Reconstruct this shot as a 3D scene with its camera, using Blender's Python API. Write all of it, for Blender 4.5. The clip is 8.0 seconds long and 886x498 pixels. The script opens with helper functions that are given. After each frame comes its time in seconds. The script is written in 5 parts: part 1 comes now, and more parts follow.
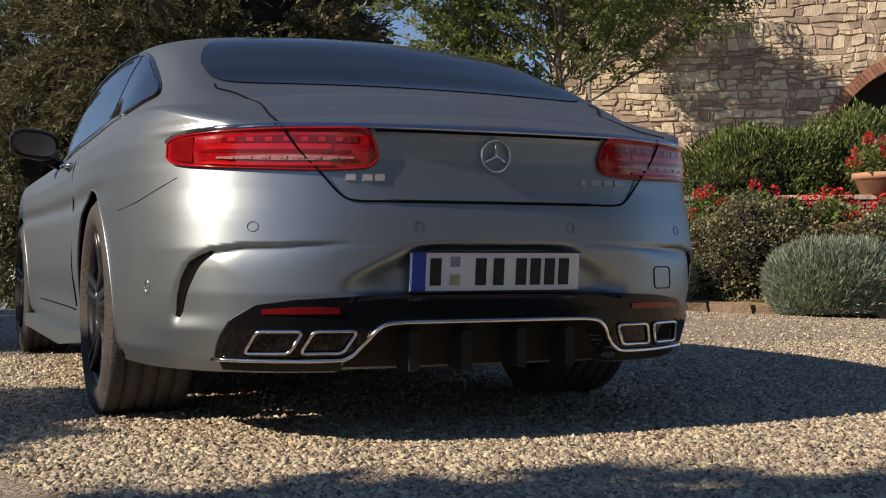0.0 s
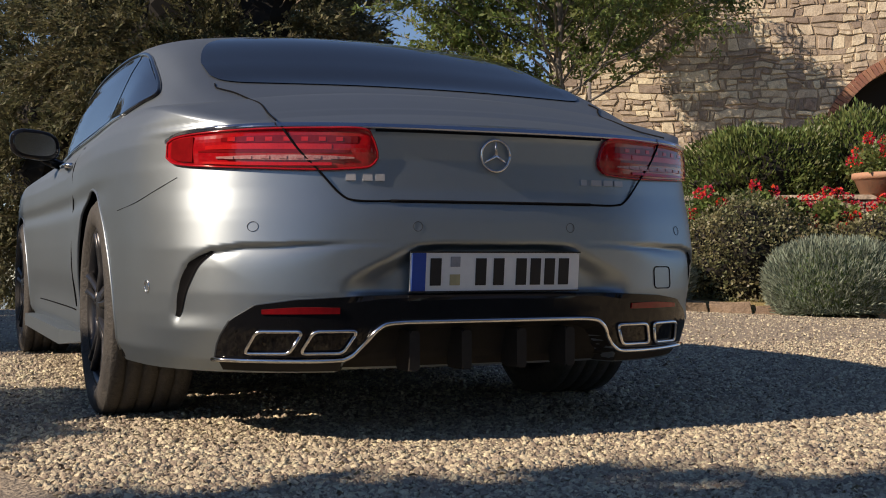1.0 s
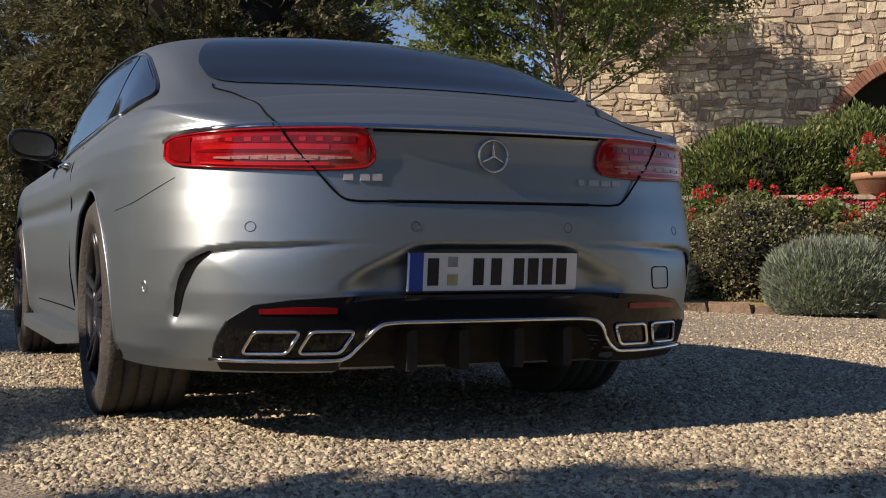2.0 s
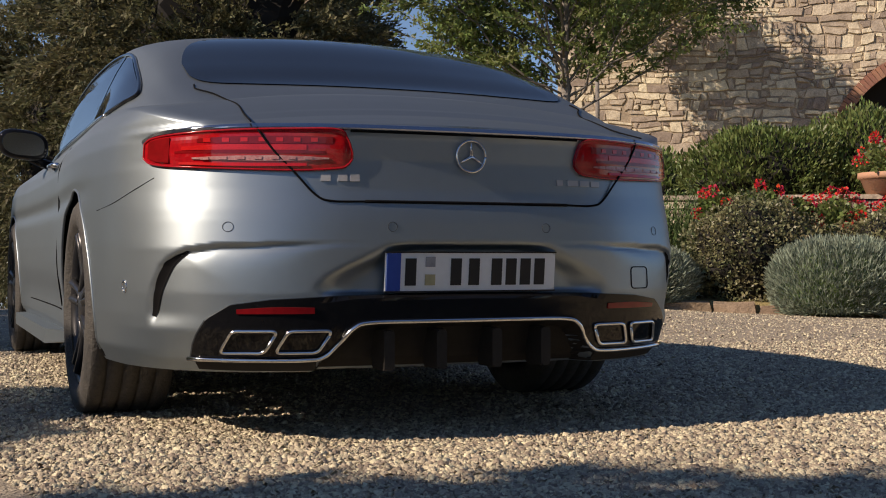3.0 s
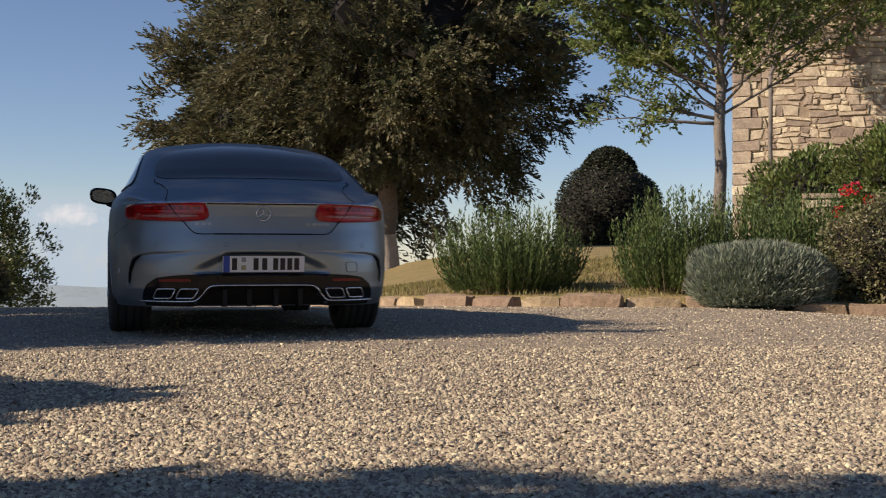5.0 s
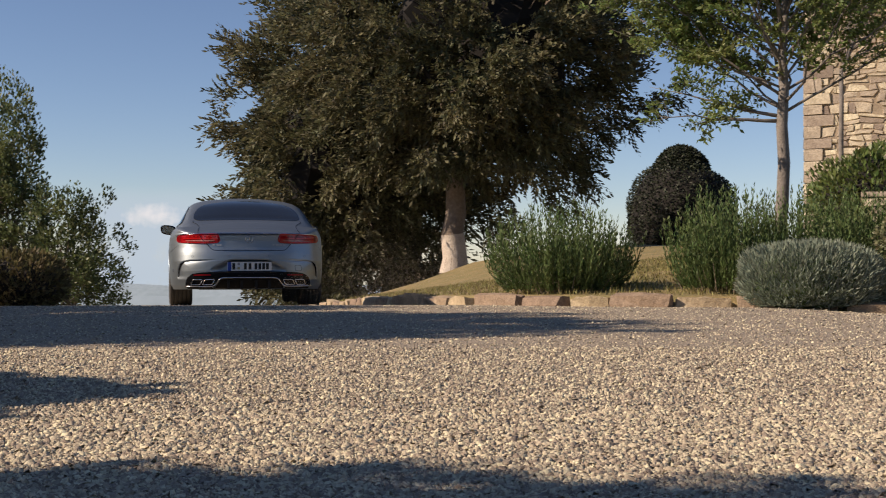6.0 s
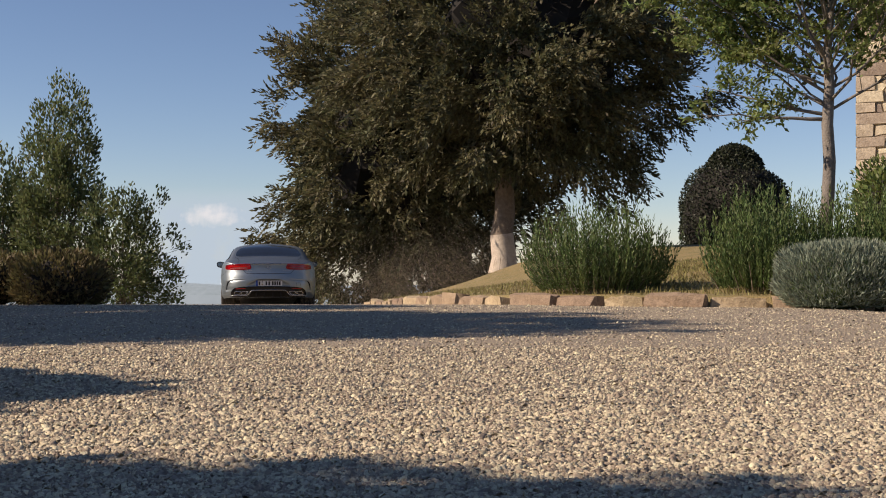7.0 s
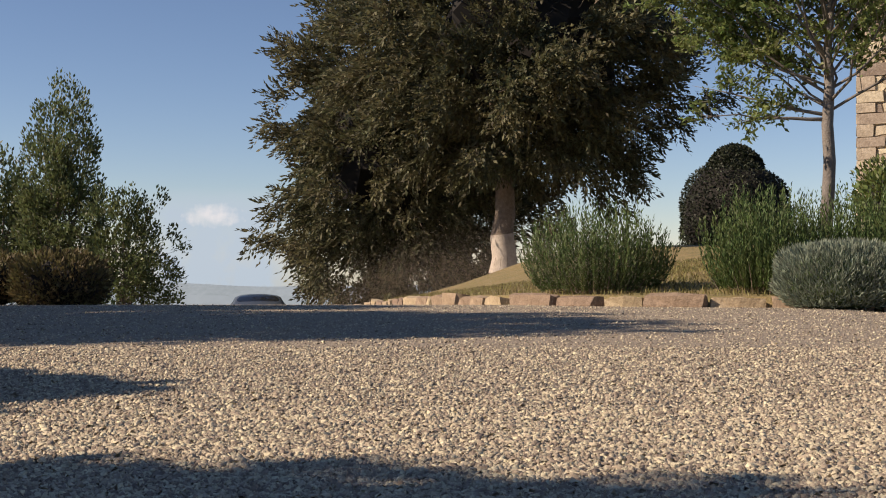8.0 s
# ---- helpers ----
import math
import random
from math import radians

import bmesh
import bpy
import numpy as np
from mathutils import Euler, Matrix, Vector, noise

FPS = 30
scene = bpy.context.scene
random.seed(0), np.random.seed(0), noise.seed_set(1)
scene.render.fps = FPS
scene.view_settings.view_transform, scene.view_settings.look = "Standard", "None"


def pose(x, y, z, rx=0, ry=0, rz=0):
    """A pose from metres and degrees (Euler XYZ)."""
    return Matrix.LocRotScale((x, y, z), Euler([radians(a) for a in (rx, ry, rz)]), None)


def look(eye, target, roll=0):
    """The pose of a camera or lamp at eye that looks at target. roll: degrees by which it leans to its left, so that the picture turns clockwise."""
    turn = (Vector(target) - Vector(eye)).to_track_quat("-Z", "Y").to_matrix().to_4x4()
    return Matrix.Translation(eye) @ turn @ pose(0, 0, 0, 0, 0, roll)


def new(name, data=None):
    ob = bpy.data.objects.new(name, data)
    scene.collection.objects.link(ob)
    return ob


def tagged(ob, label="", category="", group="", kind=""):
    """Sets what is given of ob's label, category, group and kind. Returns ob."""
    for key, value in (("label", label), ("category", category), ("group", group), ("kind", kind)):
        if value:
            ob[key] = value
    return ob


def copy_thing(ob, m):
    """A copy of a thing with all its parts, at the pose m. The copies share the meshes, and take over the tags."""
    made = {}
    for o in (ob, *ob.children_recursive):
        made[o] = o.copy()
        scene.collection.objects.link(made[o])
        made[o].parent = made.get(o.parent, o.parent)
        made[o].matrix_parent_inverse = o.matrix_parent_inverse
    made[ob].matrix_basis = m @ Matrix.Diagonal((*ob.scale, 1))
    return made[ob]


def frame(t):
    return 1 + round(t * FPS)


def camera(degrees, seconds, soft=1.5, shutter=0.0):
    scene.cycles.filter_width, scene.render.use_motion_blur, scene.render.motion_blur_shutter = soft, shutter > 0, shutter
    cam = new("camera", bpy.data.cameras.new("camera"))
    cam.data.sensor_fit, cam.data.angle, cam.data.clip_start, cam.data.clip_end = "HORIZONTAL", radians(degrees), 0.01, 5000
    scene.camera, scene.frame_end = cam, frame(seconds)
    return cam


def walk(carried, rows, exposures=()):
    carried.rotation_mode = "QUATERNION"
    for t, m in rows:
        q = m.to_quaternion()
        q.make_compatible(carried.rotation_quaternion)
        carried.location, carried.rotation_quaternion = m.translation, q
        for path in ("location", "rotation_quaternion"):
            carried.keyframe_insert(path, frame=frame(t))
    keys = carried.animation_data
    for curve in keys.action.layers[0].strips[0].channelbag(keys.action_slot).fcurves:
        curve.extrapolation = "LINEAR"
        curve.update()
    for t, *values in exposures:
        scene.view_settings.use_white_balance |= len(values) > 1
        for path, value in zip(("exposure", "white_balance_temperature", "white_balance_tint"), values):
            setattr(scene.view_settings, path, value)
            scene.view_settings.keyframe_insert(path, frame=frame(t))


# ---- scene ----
cam = camera(39.6, 8.0, soft=1.0, shutter=0.4)
# seconds, x, y, yaw, pitch
PATH = [(t, pose(x, y, 0.515, 90 + p, 0, yaw)) for t, x, y, yaw, p in (
    (0.0, -1.442, 0.300, -15.94, 0.41), (1.2, -1.442, 0.300, -15.94, 0.41),
    (2.0, -1.436, 0.299, -15.95, 0.41), (2.5, -1.417, 0.295, -15.90, 0.41),
    (3.0, -1.365, 0.283, -15.44, 0.40), (3.5, -1.260, 0.260, -14.35, 0.40),
    (4.0, -1.035, 0.212, -11.70, 0.40), (4.5, -0.850, 0.175, -9.52, 0.41),
    (4.7, -0.720, 0.148, -8.00, 0.41), (5.8, -0.330, 0.067, -3.53, 0.39),
    (6.0, -0.256, 0.055, -2.65, 0.38), (6.5, -0.100, 0.022, -0.83, 0.37),
    (7.0, -0.010, 0.002, -0.03, 0.37), (7.3, 0.0, 0.0, 0.0, 0.38), (8.0, 0.0, 0.0, 0.0, 0.38))]
walk(cam, PATH, exposures=((0.0, 0.19, 6570, 17), (3.0, 0.19, 6570, 17), (6.0, 0.23, 6680, 19), (8.0, 0.23, 6680, 19)))

# ---- light ----
SUN_TO = Vector((-1.0, -0.18, 0.63)).normalized()
world = bpy.data.worlds.new("world")
scene.world = world
world.use_nodes = True
wn = world.node_tree
sky = wn.nodes.new("ShaderNodeTexSky")
sky.sky_type = "NISHITA"
sky.sun_disc = False
sky.sun_elevation = math.asin(SUN_TO.z)
sky.sun_rotation = math.atan2(SUN_TO.x, SUN_TO.y)
sky.air_density, sky.dust_density, sky.ozone_density = 0.8, 0.0, 3.0
wn.links.new(sky.outputs[0], wn.nodes["Background"].inputs[0])
wn.nodes["Background"].inputs[1].default_value = 0.085
sun = new("sun", bpy.data.lights.new("sun", "SUN"))
sun.data.energy, sun.data.angle, sun.data.color = 5.0, radians(0.6), (1.0, 0.85, 0.65)
sun.matrix_world = look((-40, 4, 30), Vector((-40, 4, 30)) - SUN_TO)


# ---- materials ----
def mat(name, base, rough=0.6, metal=0.0, vary=0.25, scale=8.0, bump=0.0, bump_scale=40.0, other=None, island=0.0, obj=0.0, spec=0.5, trans=0.0):
    """A principled material: base and other colours mixed by noise at two scales, with relief."""
    m = bpy.data.materials.new(name)
    m.use_nodes = True
    nt = m.node_tree
    nd, ln = nt.nodes, nt.links
    b = nd["Principled BSDF"]
    b.inputs["Roughness"].default_value, b.inputs["Metallic"].default_value = rough, metal
    b.inputs["Specular IOR Level"].default_value = spec
    b.inputs["Transmission Weight"].default_value = trans
    co = nd.new("ShaderNodeTexCoord")
    if other is None:
        other = tuple(c * (1 - vary) for c in base)
    n1, n2 = nd.new("ShaderNodeTexNoise"), nd.new("ShaderNodeTexNoise")
    n1.inputs["Scale"].default_value, n2.inputs["Scale"].default_value = scale, scale * 7.3
    n1.inputs["Detail"].default_value = 5
    add = nd.new("ShaderNodeMath")
    add.operation = "ADD"
    half = nd.new("ShaderNodeMath")
    half.operation = "MULTIPLY_ADD"
    half.inputs[1].default_value, half.inputs[2].default_value = 0.5, 0.0
    ramp = nd.new("ShaderNodeValToRGB")
    ramp.color_ramp.elements[0].position, ramp.color_ramp.elements[1].position = 0.36, 0.64
    ramp.color_ramp.elements[0].color, ramp.color_ramp.elements[1].color = (*base, 1), (*other, 1)
    for n in (n1, n2):
        ln.new(co.outputs["Object"], n.inputs["Vector"])
    ln.new(n1.outputs[0], add.inputs[0])
    ln.new(n2.outputs[0], add.inputs[1])
    ln.new(add.outputs[0], half.inputs[0])
    ln.new(half.outputs[0], ramp.inputs[0])
    col = ramp.outputs[0]
    if island or obj:
        hs = nd.new("ShaderNodeHueSaturation")
        src = nd.new("ShaderNodeNewGeometry").outputs["Random Per Island"] if island else nd.new("ShaderNodeObjectInfo").outputs["Random"]
        amt = island or obj
        mr = nd.new("ShaderNodeMapRange")
        mr.inputs[3].default_value, mr.inputs[4].default_value = 1 - amt, 1 + amt
        mh = nd.new("ShaderNodeMapRange")
        mh.inputs[3].default_value, mh.inputs[4].default_value = 0.5 - amt * 0.05, 0.5 + amt * 0.05
        ln.new(src, mr.inputs[0])
        ln.new(src, mh.inputs[0])
        ln.new(mr.outputs[0], hs.inputs["Value"])
        ln.new(mh.outputs[0], hs.inputs["Hue"])
        ln.new(col, hs.inputs["Color"])
        col = hs.outputs[0]
    ln.new(col, b.inputs["Base Color"])
    if bump:
        bn = nd.new("ShaderNodeTexNoise")
        bn.inputs["Scale"].default_value, bn.inputs["Detail"].default_value = bump_scale, 6
        ln.new(co.outputs["Object"], bn.inputs["Vector"])
        bp = nd.new("ShaderNodeBump")
        bp.inputs["Strength"].default_value, bp.inputs["Distance"].default_value = bump, 0.02
        ln.new(bn.outputs[0], bp.inputs["Height"])
        ln.new(bp.outputs[0], b.inputs["Normal"])
    return m


def leaf_mat(name, base, other, rough=0.5, glow=0.35, scale=1.2):
    """Leaves: varied leaf by leaf, part of the light passes through."""
    m = mat(name, base, rough, other=other, scale=scale, island=0.45)
    nt = m.node_tree
    b, out = nt.nodes["Principled BSDF"], nt.nodes["Material Output"]
    src = b.inputs["Base Color"].links[0].from_socket
    tr, mx = nt.nodes.new("ShaderNodeBsdfTranslucent"), nt.nodes.new("ShaderNodeMixShader")
    nt.links.new(src, tr.inputs[0])
    mx.inputs[0].default_value = glow
    nt.links.new(b.outputs[0], mx.inputs[1])
    nt.links.new(tr.outputs[0], mx.inputs[2])
    nt.links.new(mx.outputs[0], out.inputs[0])
    return m


M_GRAVEL = mat("gravel_bed", (0.41, 0.35, 0.265), 0.9, other=(0.25, 0.21, 0.16), scale=28, bump=1.0, bump_scale=55)
M_STONES = mat("gravel_stone", (0.565, 0.485, 0.355), 0.8, other=(0.38, 0.325, 0.235), scale=20, island=0.5, bump=0.3, bump_scale=200)
M_LAWN = mat("dry_grass", (0.34, 0.25, 0.115), 0.9, other=(0.20, 0.18, 0.07), scale=1.5, bump=1.0, bump_scale=60)
M_SOIL = mat("bed_soil", (0.12, 0.08, 0.05), 0.95, other=(0.2, 0.13, 0.08), scale=9, bump=0.8, bump_scale=60)
M_KERB = mat("kerb_stone", (0.44, 0.34, 0.23), 0.85, other=(0.24, 0.18, 0.12), scale=9, obj=0.3, bump=0.7, bump_scale=25)
M_DUST = mat("road_dust", (0.55, 0.47, 0.37), 1.0, spec=0.0)
M_GREYBARK = mat("grey_bark", (0.25, 0.225, 0.20), 0.9, other=(0.14, 0.125, 0.11), scale=6, bump=0.7, bump_scale=30)
M_WALL = mat("wall_mortar", (0.42, 0.34, 0.24), 0.95, other=(0.24, 0.19, 0.14), scale=2, bump=0.8, bump_scale=18)
M_RUBBLE = mat("rubble_stone", (0.60, 0.515, 0.395), 0.9, other=(0.34, 0.28, 0.21), scale=4, obj=0.45, bump=0.8, bump_scale=14)
M_RUBBLE2 = mat("rubble_stone_far", (0.60, 0.515, 0.395), 0.9, other=(0.34, 0.28, 0.21), scale=4, island=0.45, bump=0.8, bump_scale=14)
M_BRICK = mat("brick_red", (0.36, 0.17, 0.105), 0.9, other=(0.24, 0.13, 0.09), scale=6, obj=0.2, bump=0.5, bump_scale=40)
M_BARK = mat("bark_grey", (0.26, 0.21, 0.16), 0.9, other=(0.14, 0.11, 0.09), scale=9, bump=1.0, bump_scale=22)
M_LIME = mat("limewashed_bark", (0.62, 0.55, 0.46), 0.9, other=(0.4, 0.34, 0.28), scale=5, bump=0.8, bump_scale=20)
M_TERRA = mat("terracotta", (0.50, 0.26, 0.15), 0.8, other=(0.42, 0.25, 0.17), scale=6, bump=0.2)
M_PINE = leaf_mat("cypress_leaf", (0.082, 0.096, 0.046), (0.150, 0.132, 0.068), 0.7, 0.3, 0.4)
M_GREEN = leaf_mat("tree_leaf", (0.125, 0.195, 0.055), (0.24, 0.27, 0.09), glow=0.45)
M_LEFT = leaf_mat("left_leaf", (0.085, 0.12, 0.042), (0.15, 0.17, 0.065))
M_ROSEM = leaf_mat("rosemary_leaf", (0.070, 0.120, 0.036), (0.155, 0.205, 0.066), 0.6, 0.3)
M_LAV = leaf_mat("lavender_leaf", (0.19, 0.235, 0.175), (0.30, 0.345, 0.265), 0.7, 0.25)
M_ROSE = leaf_mat("rose_leaf", (0.13, 0.15, 0.07), (0.26, 0.22, 0.12), 0.45, 0.25)
M_LAUREL = leaf_mat("laurel_leaf", (0.10, 0.15, 0.04), (0.20, 0.235, 0.075), 0.45, 0.35)
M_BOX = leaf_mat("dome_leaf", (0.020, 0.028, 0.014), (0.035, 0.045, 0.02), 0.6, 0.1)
M_RED = leaf_mat("geranium_petal", (0.75, 0.03, 0.04), (0.62, 0.02, 0.06), 0.6, 0.4)
M_DRYLEAF = leaf_mat("dry_hedge_leaf", (0.10, 0.10, 0.04), (0.15, 0.11, 0.05), 0.7, 0.3)
M_GRASS = leaf_mat("dry_grass_blade", (0.30, 0.24, 0.10), (0.17, 0.18, 0.06), 0.7, 0.3)
# near-black that paints unlit depth, inside crowns and behind the arch
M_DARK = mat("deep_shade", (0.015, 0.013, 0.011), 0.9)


# ---- mesh helpers ----
def mesh_from(name, verts, faces, material, smooth=False):
    me = bpy.data.meshes.new(name)
    me.from_pydata([tuple(v) for v in verts], [], [tuple(f) for f in faces])
    me.materials.append(material)
    if smooth:
        me.polygons.foreach_set("use_smooth", [True] * len(me.polygons))
    me.update()
    return me


def fast_mesh(name, verts, polys, material):
    """A mesh from arrays: verts (N, 3), polys (M, k) of equal size."""
    me = bpy.data.meshes.new(name)
    verts, polys = np.asarray(verts, np.float32), np.asarray(polys, np.int32)
    me.vertices.add(len(verts))
    me.vertices.foreach_set("co", verts.ravel())
    m, k = polys.shape
    me.loops.add(m * k)
    me.loops.foreach_set("vertex_index", polys.ravel())
    me.polygons.add(m)
    me.polygons.foreach_set("loop_start", np.arange(0, m * k, k, dtype=np.int32))
    me.materials.append(material)
    me.update(calc_edges=True)
    me.validate()
    return me


def part(name, data, parent, label="", material=None):
    """One mesh object under a thing or a part; data is a mesh or a bmesh."""
    if isinstance(data, bmesh.types.BMesh):
        me = bpy.data.meshes.new(name)
        data.to_mesh(me)
        data.free()
        me.materials.append(material)
        data = me
    ob = new(name, data)
    ob.parent = parent
    if label:
        ob["label"] = label
    return ob


def thing(name, label, category, group="", kind="", at=None):
    ob = tagged(new(name), label, category, group, kind)
    if at is not None:
        ob.matrix_world = at
    return ob


RNG = np.random.default_rng(7)


def unit(n):
    v = RNG.normal(size=(n, 3))
    return v / np.linalg.norm(v, axis=1)[:, None]


def leaf_cloud(name, points, length, width, material, along=None, spread=1.0):
    """Folded four-cornered leaves at the points; along: the way that they grow."""
    n = len(points)
    d = unit(n) * spread
    if along is not None:
        d = d + along
    d /= np.linalg.norm(d, axis=1)[:, None]
    side = np.cross(d, unit(n))
    side /= np.linalg.norm(side, axis=1)[:, None] + 1e-9
    up = np.cross(d, side)
    s = RNG.uniform(0.6, 1.3, n)[:, None]
    a = points
    b = points + d * length * s * 0.45 + side * width * s * 0.5 + up * width * s * 0.15
    c = points + d * length * s
    e = points + d * length * s * 0.45 - side * width * s * 0.5 + up * width * s * 0.15
    verts = np.stack([a, b, c, e], 1).reshape(-1, 3)
    i = np.arange(n)[:, None] * 4
    return fast_mesh(name, verts, i + np.array([[0, 1, 2, 3]]), material)


def tube(path, radii, sides=8):
    """Vertices and faces of a tapered tube along a path."""
    v, f = [], []
    path = [Vector(p) for p in path]
    for k, p in enumerate(path):
        t = (path[min(k + 1, len(path) - 1)] - path[max(k - 1, 0)]).normalized()
        a = t.cross(Vector((0.31, 0.95, 0.05))).normalized()
        b = t.cross(a)
        for j in range(sides):
            w = 2 * math.pi * j / sides
            v.append(p + (a * math.cos(w) + b * math.sin(w)) * radii[k])
    for k in range(len(path) - 1):
        for j in range(sides):
            j2 = (j + 1) % sides
            f.append((k * sides + j, k * sides + j2, (k + 1) * sides + j2, (k + 1) * sides + j))
    f.append(tuple(range(sides))[::-1])
    f.append(tuple(range((len(path) - 1) * sides, len(path) * sides)))
    return v, f


def merge(pieces):
    v, f = [], []
    for pv, pf in pieces:
        o = len(v)
        v += list(pv)
        f += [tuple(i + o for i in q) for q in pf]
    return v, f


def bent(a, b, n, wob, rnd):
    a, b = Vector(a), Vector(b)
    out = []
    for k in range(n + 1):
        t = k / n
        p = a.lerp(b, t)
        if 0 < k:
            p = p + Vector((rnd.uniform(-wob, wob), rnd.uniform(-wob, wob), rnd.uniform(-wob, wob) * 0.6))
        out.append(p)
    return out


# ---- the lie of the land ----
PROFILE_Y = [-4000, 11.0, 12.5, 14.5, 16.6, 19.4, 23.75, 28.3, 34.6, 60, 120, 300, 900, 4500]
PROFILE_Z = [0, 0, -0.008, -0.050, -0.125, -0.245, -0.45, -0.83, -1.49, -4.8, -11, -32, -62, -115]
KERB = [(-3.6, 34.0), (-2.2, 28.0), (-1.15, 23.0), (-0.35, 19.0), (0.15, 16.6), (0.8, 14.7), (1.6, 13.8), (2.6, 13.25), (3.6, 13.0), (4.4, 12.75),
        (5.05, 12.5), (5.85, 12.05), (6.65, 11.5), (7.5, 10.7), (9.5, 8.6), (14.0, 5.0), (30.0, -4.0)]


def road_z(y, x=0.0):
    """Height of the gravel: level, falling past the crest and a little to the right."""
    w = min(1, max(0, (y - 5) / 5)) * min(1, max(0, (40 - y) / 20))
    return float(np.interp(y, PROFILE_Y, PROFILE_Z)) - w * float(np.interp(x, [3.5, 4.0, 5.0, 5.85, 6.65, 9.0], [0, 0.01, 0.07, 0.10, 0.125, 0.17]))


def kerb_side(x, y):
    """Signed distance to the kerb line, positive on the garden side."""
    best, sign = 1e9, 1
    for (x0, y0), (x1, y1) in zip(KERB, KERB[1:]):
        dx, dy = x1 - x0, y1 - y0
        t = min(1, max(0, ((x - x0) * dx + (y - y0) * dy) / (dx * dx + dy * dy)))
        px, py = x - x0 - t * dx, y - y0 - t * dy
        d = math.hypot(px, py)
        if d < best:
            best, sign = d, 1 if dx * py - dy * px > 0 else -1
    return best * sign


def garden_z(x, y):
    s = kerb_side(x, y)
    base = max(road_z(y, x), -3.0)
    rise = 0.10 + 0.062 * min(s, 13) + 0.012 * max(0, min(s - 13, 60))
    return base * max(0, 1 - s / (3.0 + max(0, min(1, (y - 14) / 10)) * 4)) + rise


# ---- ground ----
def grid_axis(stops):
    out = []
    for a, b, n in stops:
        out += list(np.linspace(a, b, n, endpoint=False))
    return out + [stops[-1][1]]


def build_ground():
    xs = grid_axis([(-4000, -300, 8), (-300, -30, 18), (-30, -4, 14), (-4, 12, 40), (12, 30, 14), (30, 300, 18), (300, 4000, 8)])
    ys = grid_axis([(-4000, -40, 8), (-40, 0, 10), (0, 11, 12), (11, 40, 58), (40, 300, 40), (300, 4500, 16)])
    v = []
    for y in ys:
        for x in xs:
            z = road_z(y, x)
            if y > 150:
                z += 5 * min(1, (y - 150) / 400) * noise.noise((x / 260, y / 420, 0))
            v.append((x, y, z))
    nx = len(xs)
    f = [(j * nx + i, j * nx + i + 1, (j + 1) * nx + i + 1, (j + 1) * nx + i) for j in range(len(ys) - 1) for i in range(nx - 1)]
    ob = new("ground", mesh_from("ground", v, f, M_GRAVEL, True))
    tagged(ob, "pale beige gravel courtyard running over a crest", "ground", kind="structure")


build_ground()


def build_lawn():
    """Dry lawn and planting beds behind the kerb, rising away from it."""
    v, f = [], []
    rows = []
    offs = [0.02, 0.12, 0.3, 0.7, 1.2, 2, 3, 4.5, 6.5, 9, 12, 16, 22, 30, 42, 60]
    line = []
    for (x0, y0), (x1, y1) in zip(KERB, KERB[1:]):
        n = max(2, int(math.hypot(x1 - x0, y1 - y0) / 0.8))
        line += [(x0 + (x1 - x0) * k / n, y0 + (y1 - y0) * k / n) for k in range(n)]
    for k, (x, y) in enumerate(line):
        a, b = line[max(k - 3, 0)], line[min(k + 3, len(line) - 1)]
        t = Vector((b[0] - a[0], b[1] - a[1])).normalized()
        nrm = Vector((-t.y, t.x))
        # far rows lean to one common heading, so that they do not cross
        row = []
        for o in offs:
            w = min(1, o / 25)
            d = (nrm * (1 - w) + Vector((0.55, 0.83)) * w).normalized()
            px, py = x + d.x * o, y + d.y * o
            z = garden_z(px, py) + (0.05 * noise.noise((px * 0.6, py * 0.6, 3)) if o > 0.5 else 0)
            if o < 0.1:
                z = road_z(py, px) - 0.35
            row.append(len(v))
            v.append((px, py, z))
        rows.append(row)
    for r0, r1 in zip(rows, rows[1:]):
        for k in range(len(offs) - 1):
            f.append((r0[k], r1[k], r1[k + 1], r0[k + 1]))
    ob = new("lawn", mesh_from("lawn", v, f, M_LAWN, True))
    tagged(ob, "dry straw-coloured lawn on a low rise behind the kerb", "lawn", kind="structure")


build_lawn()


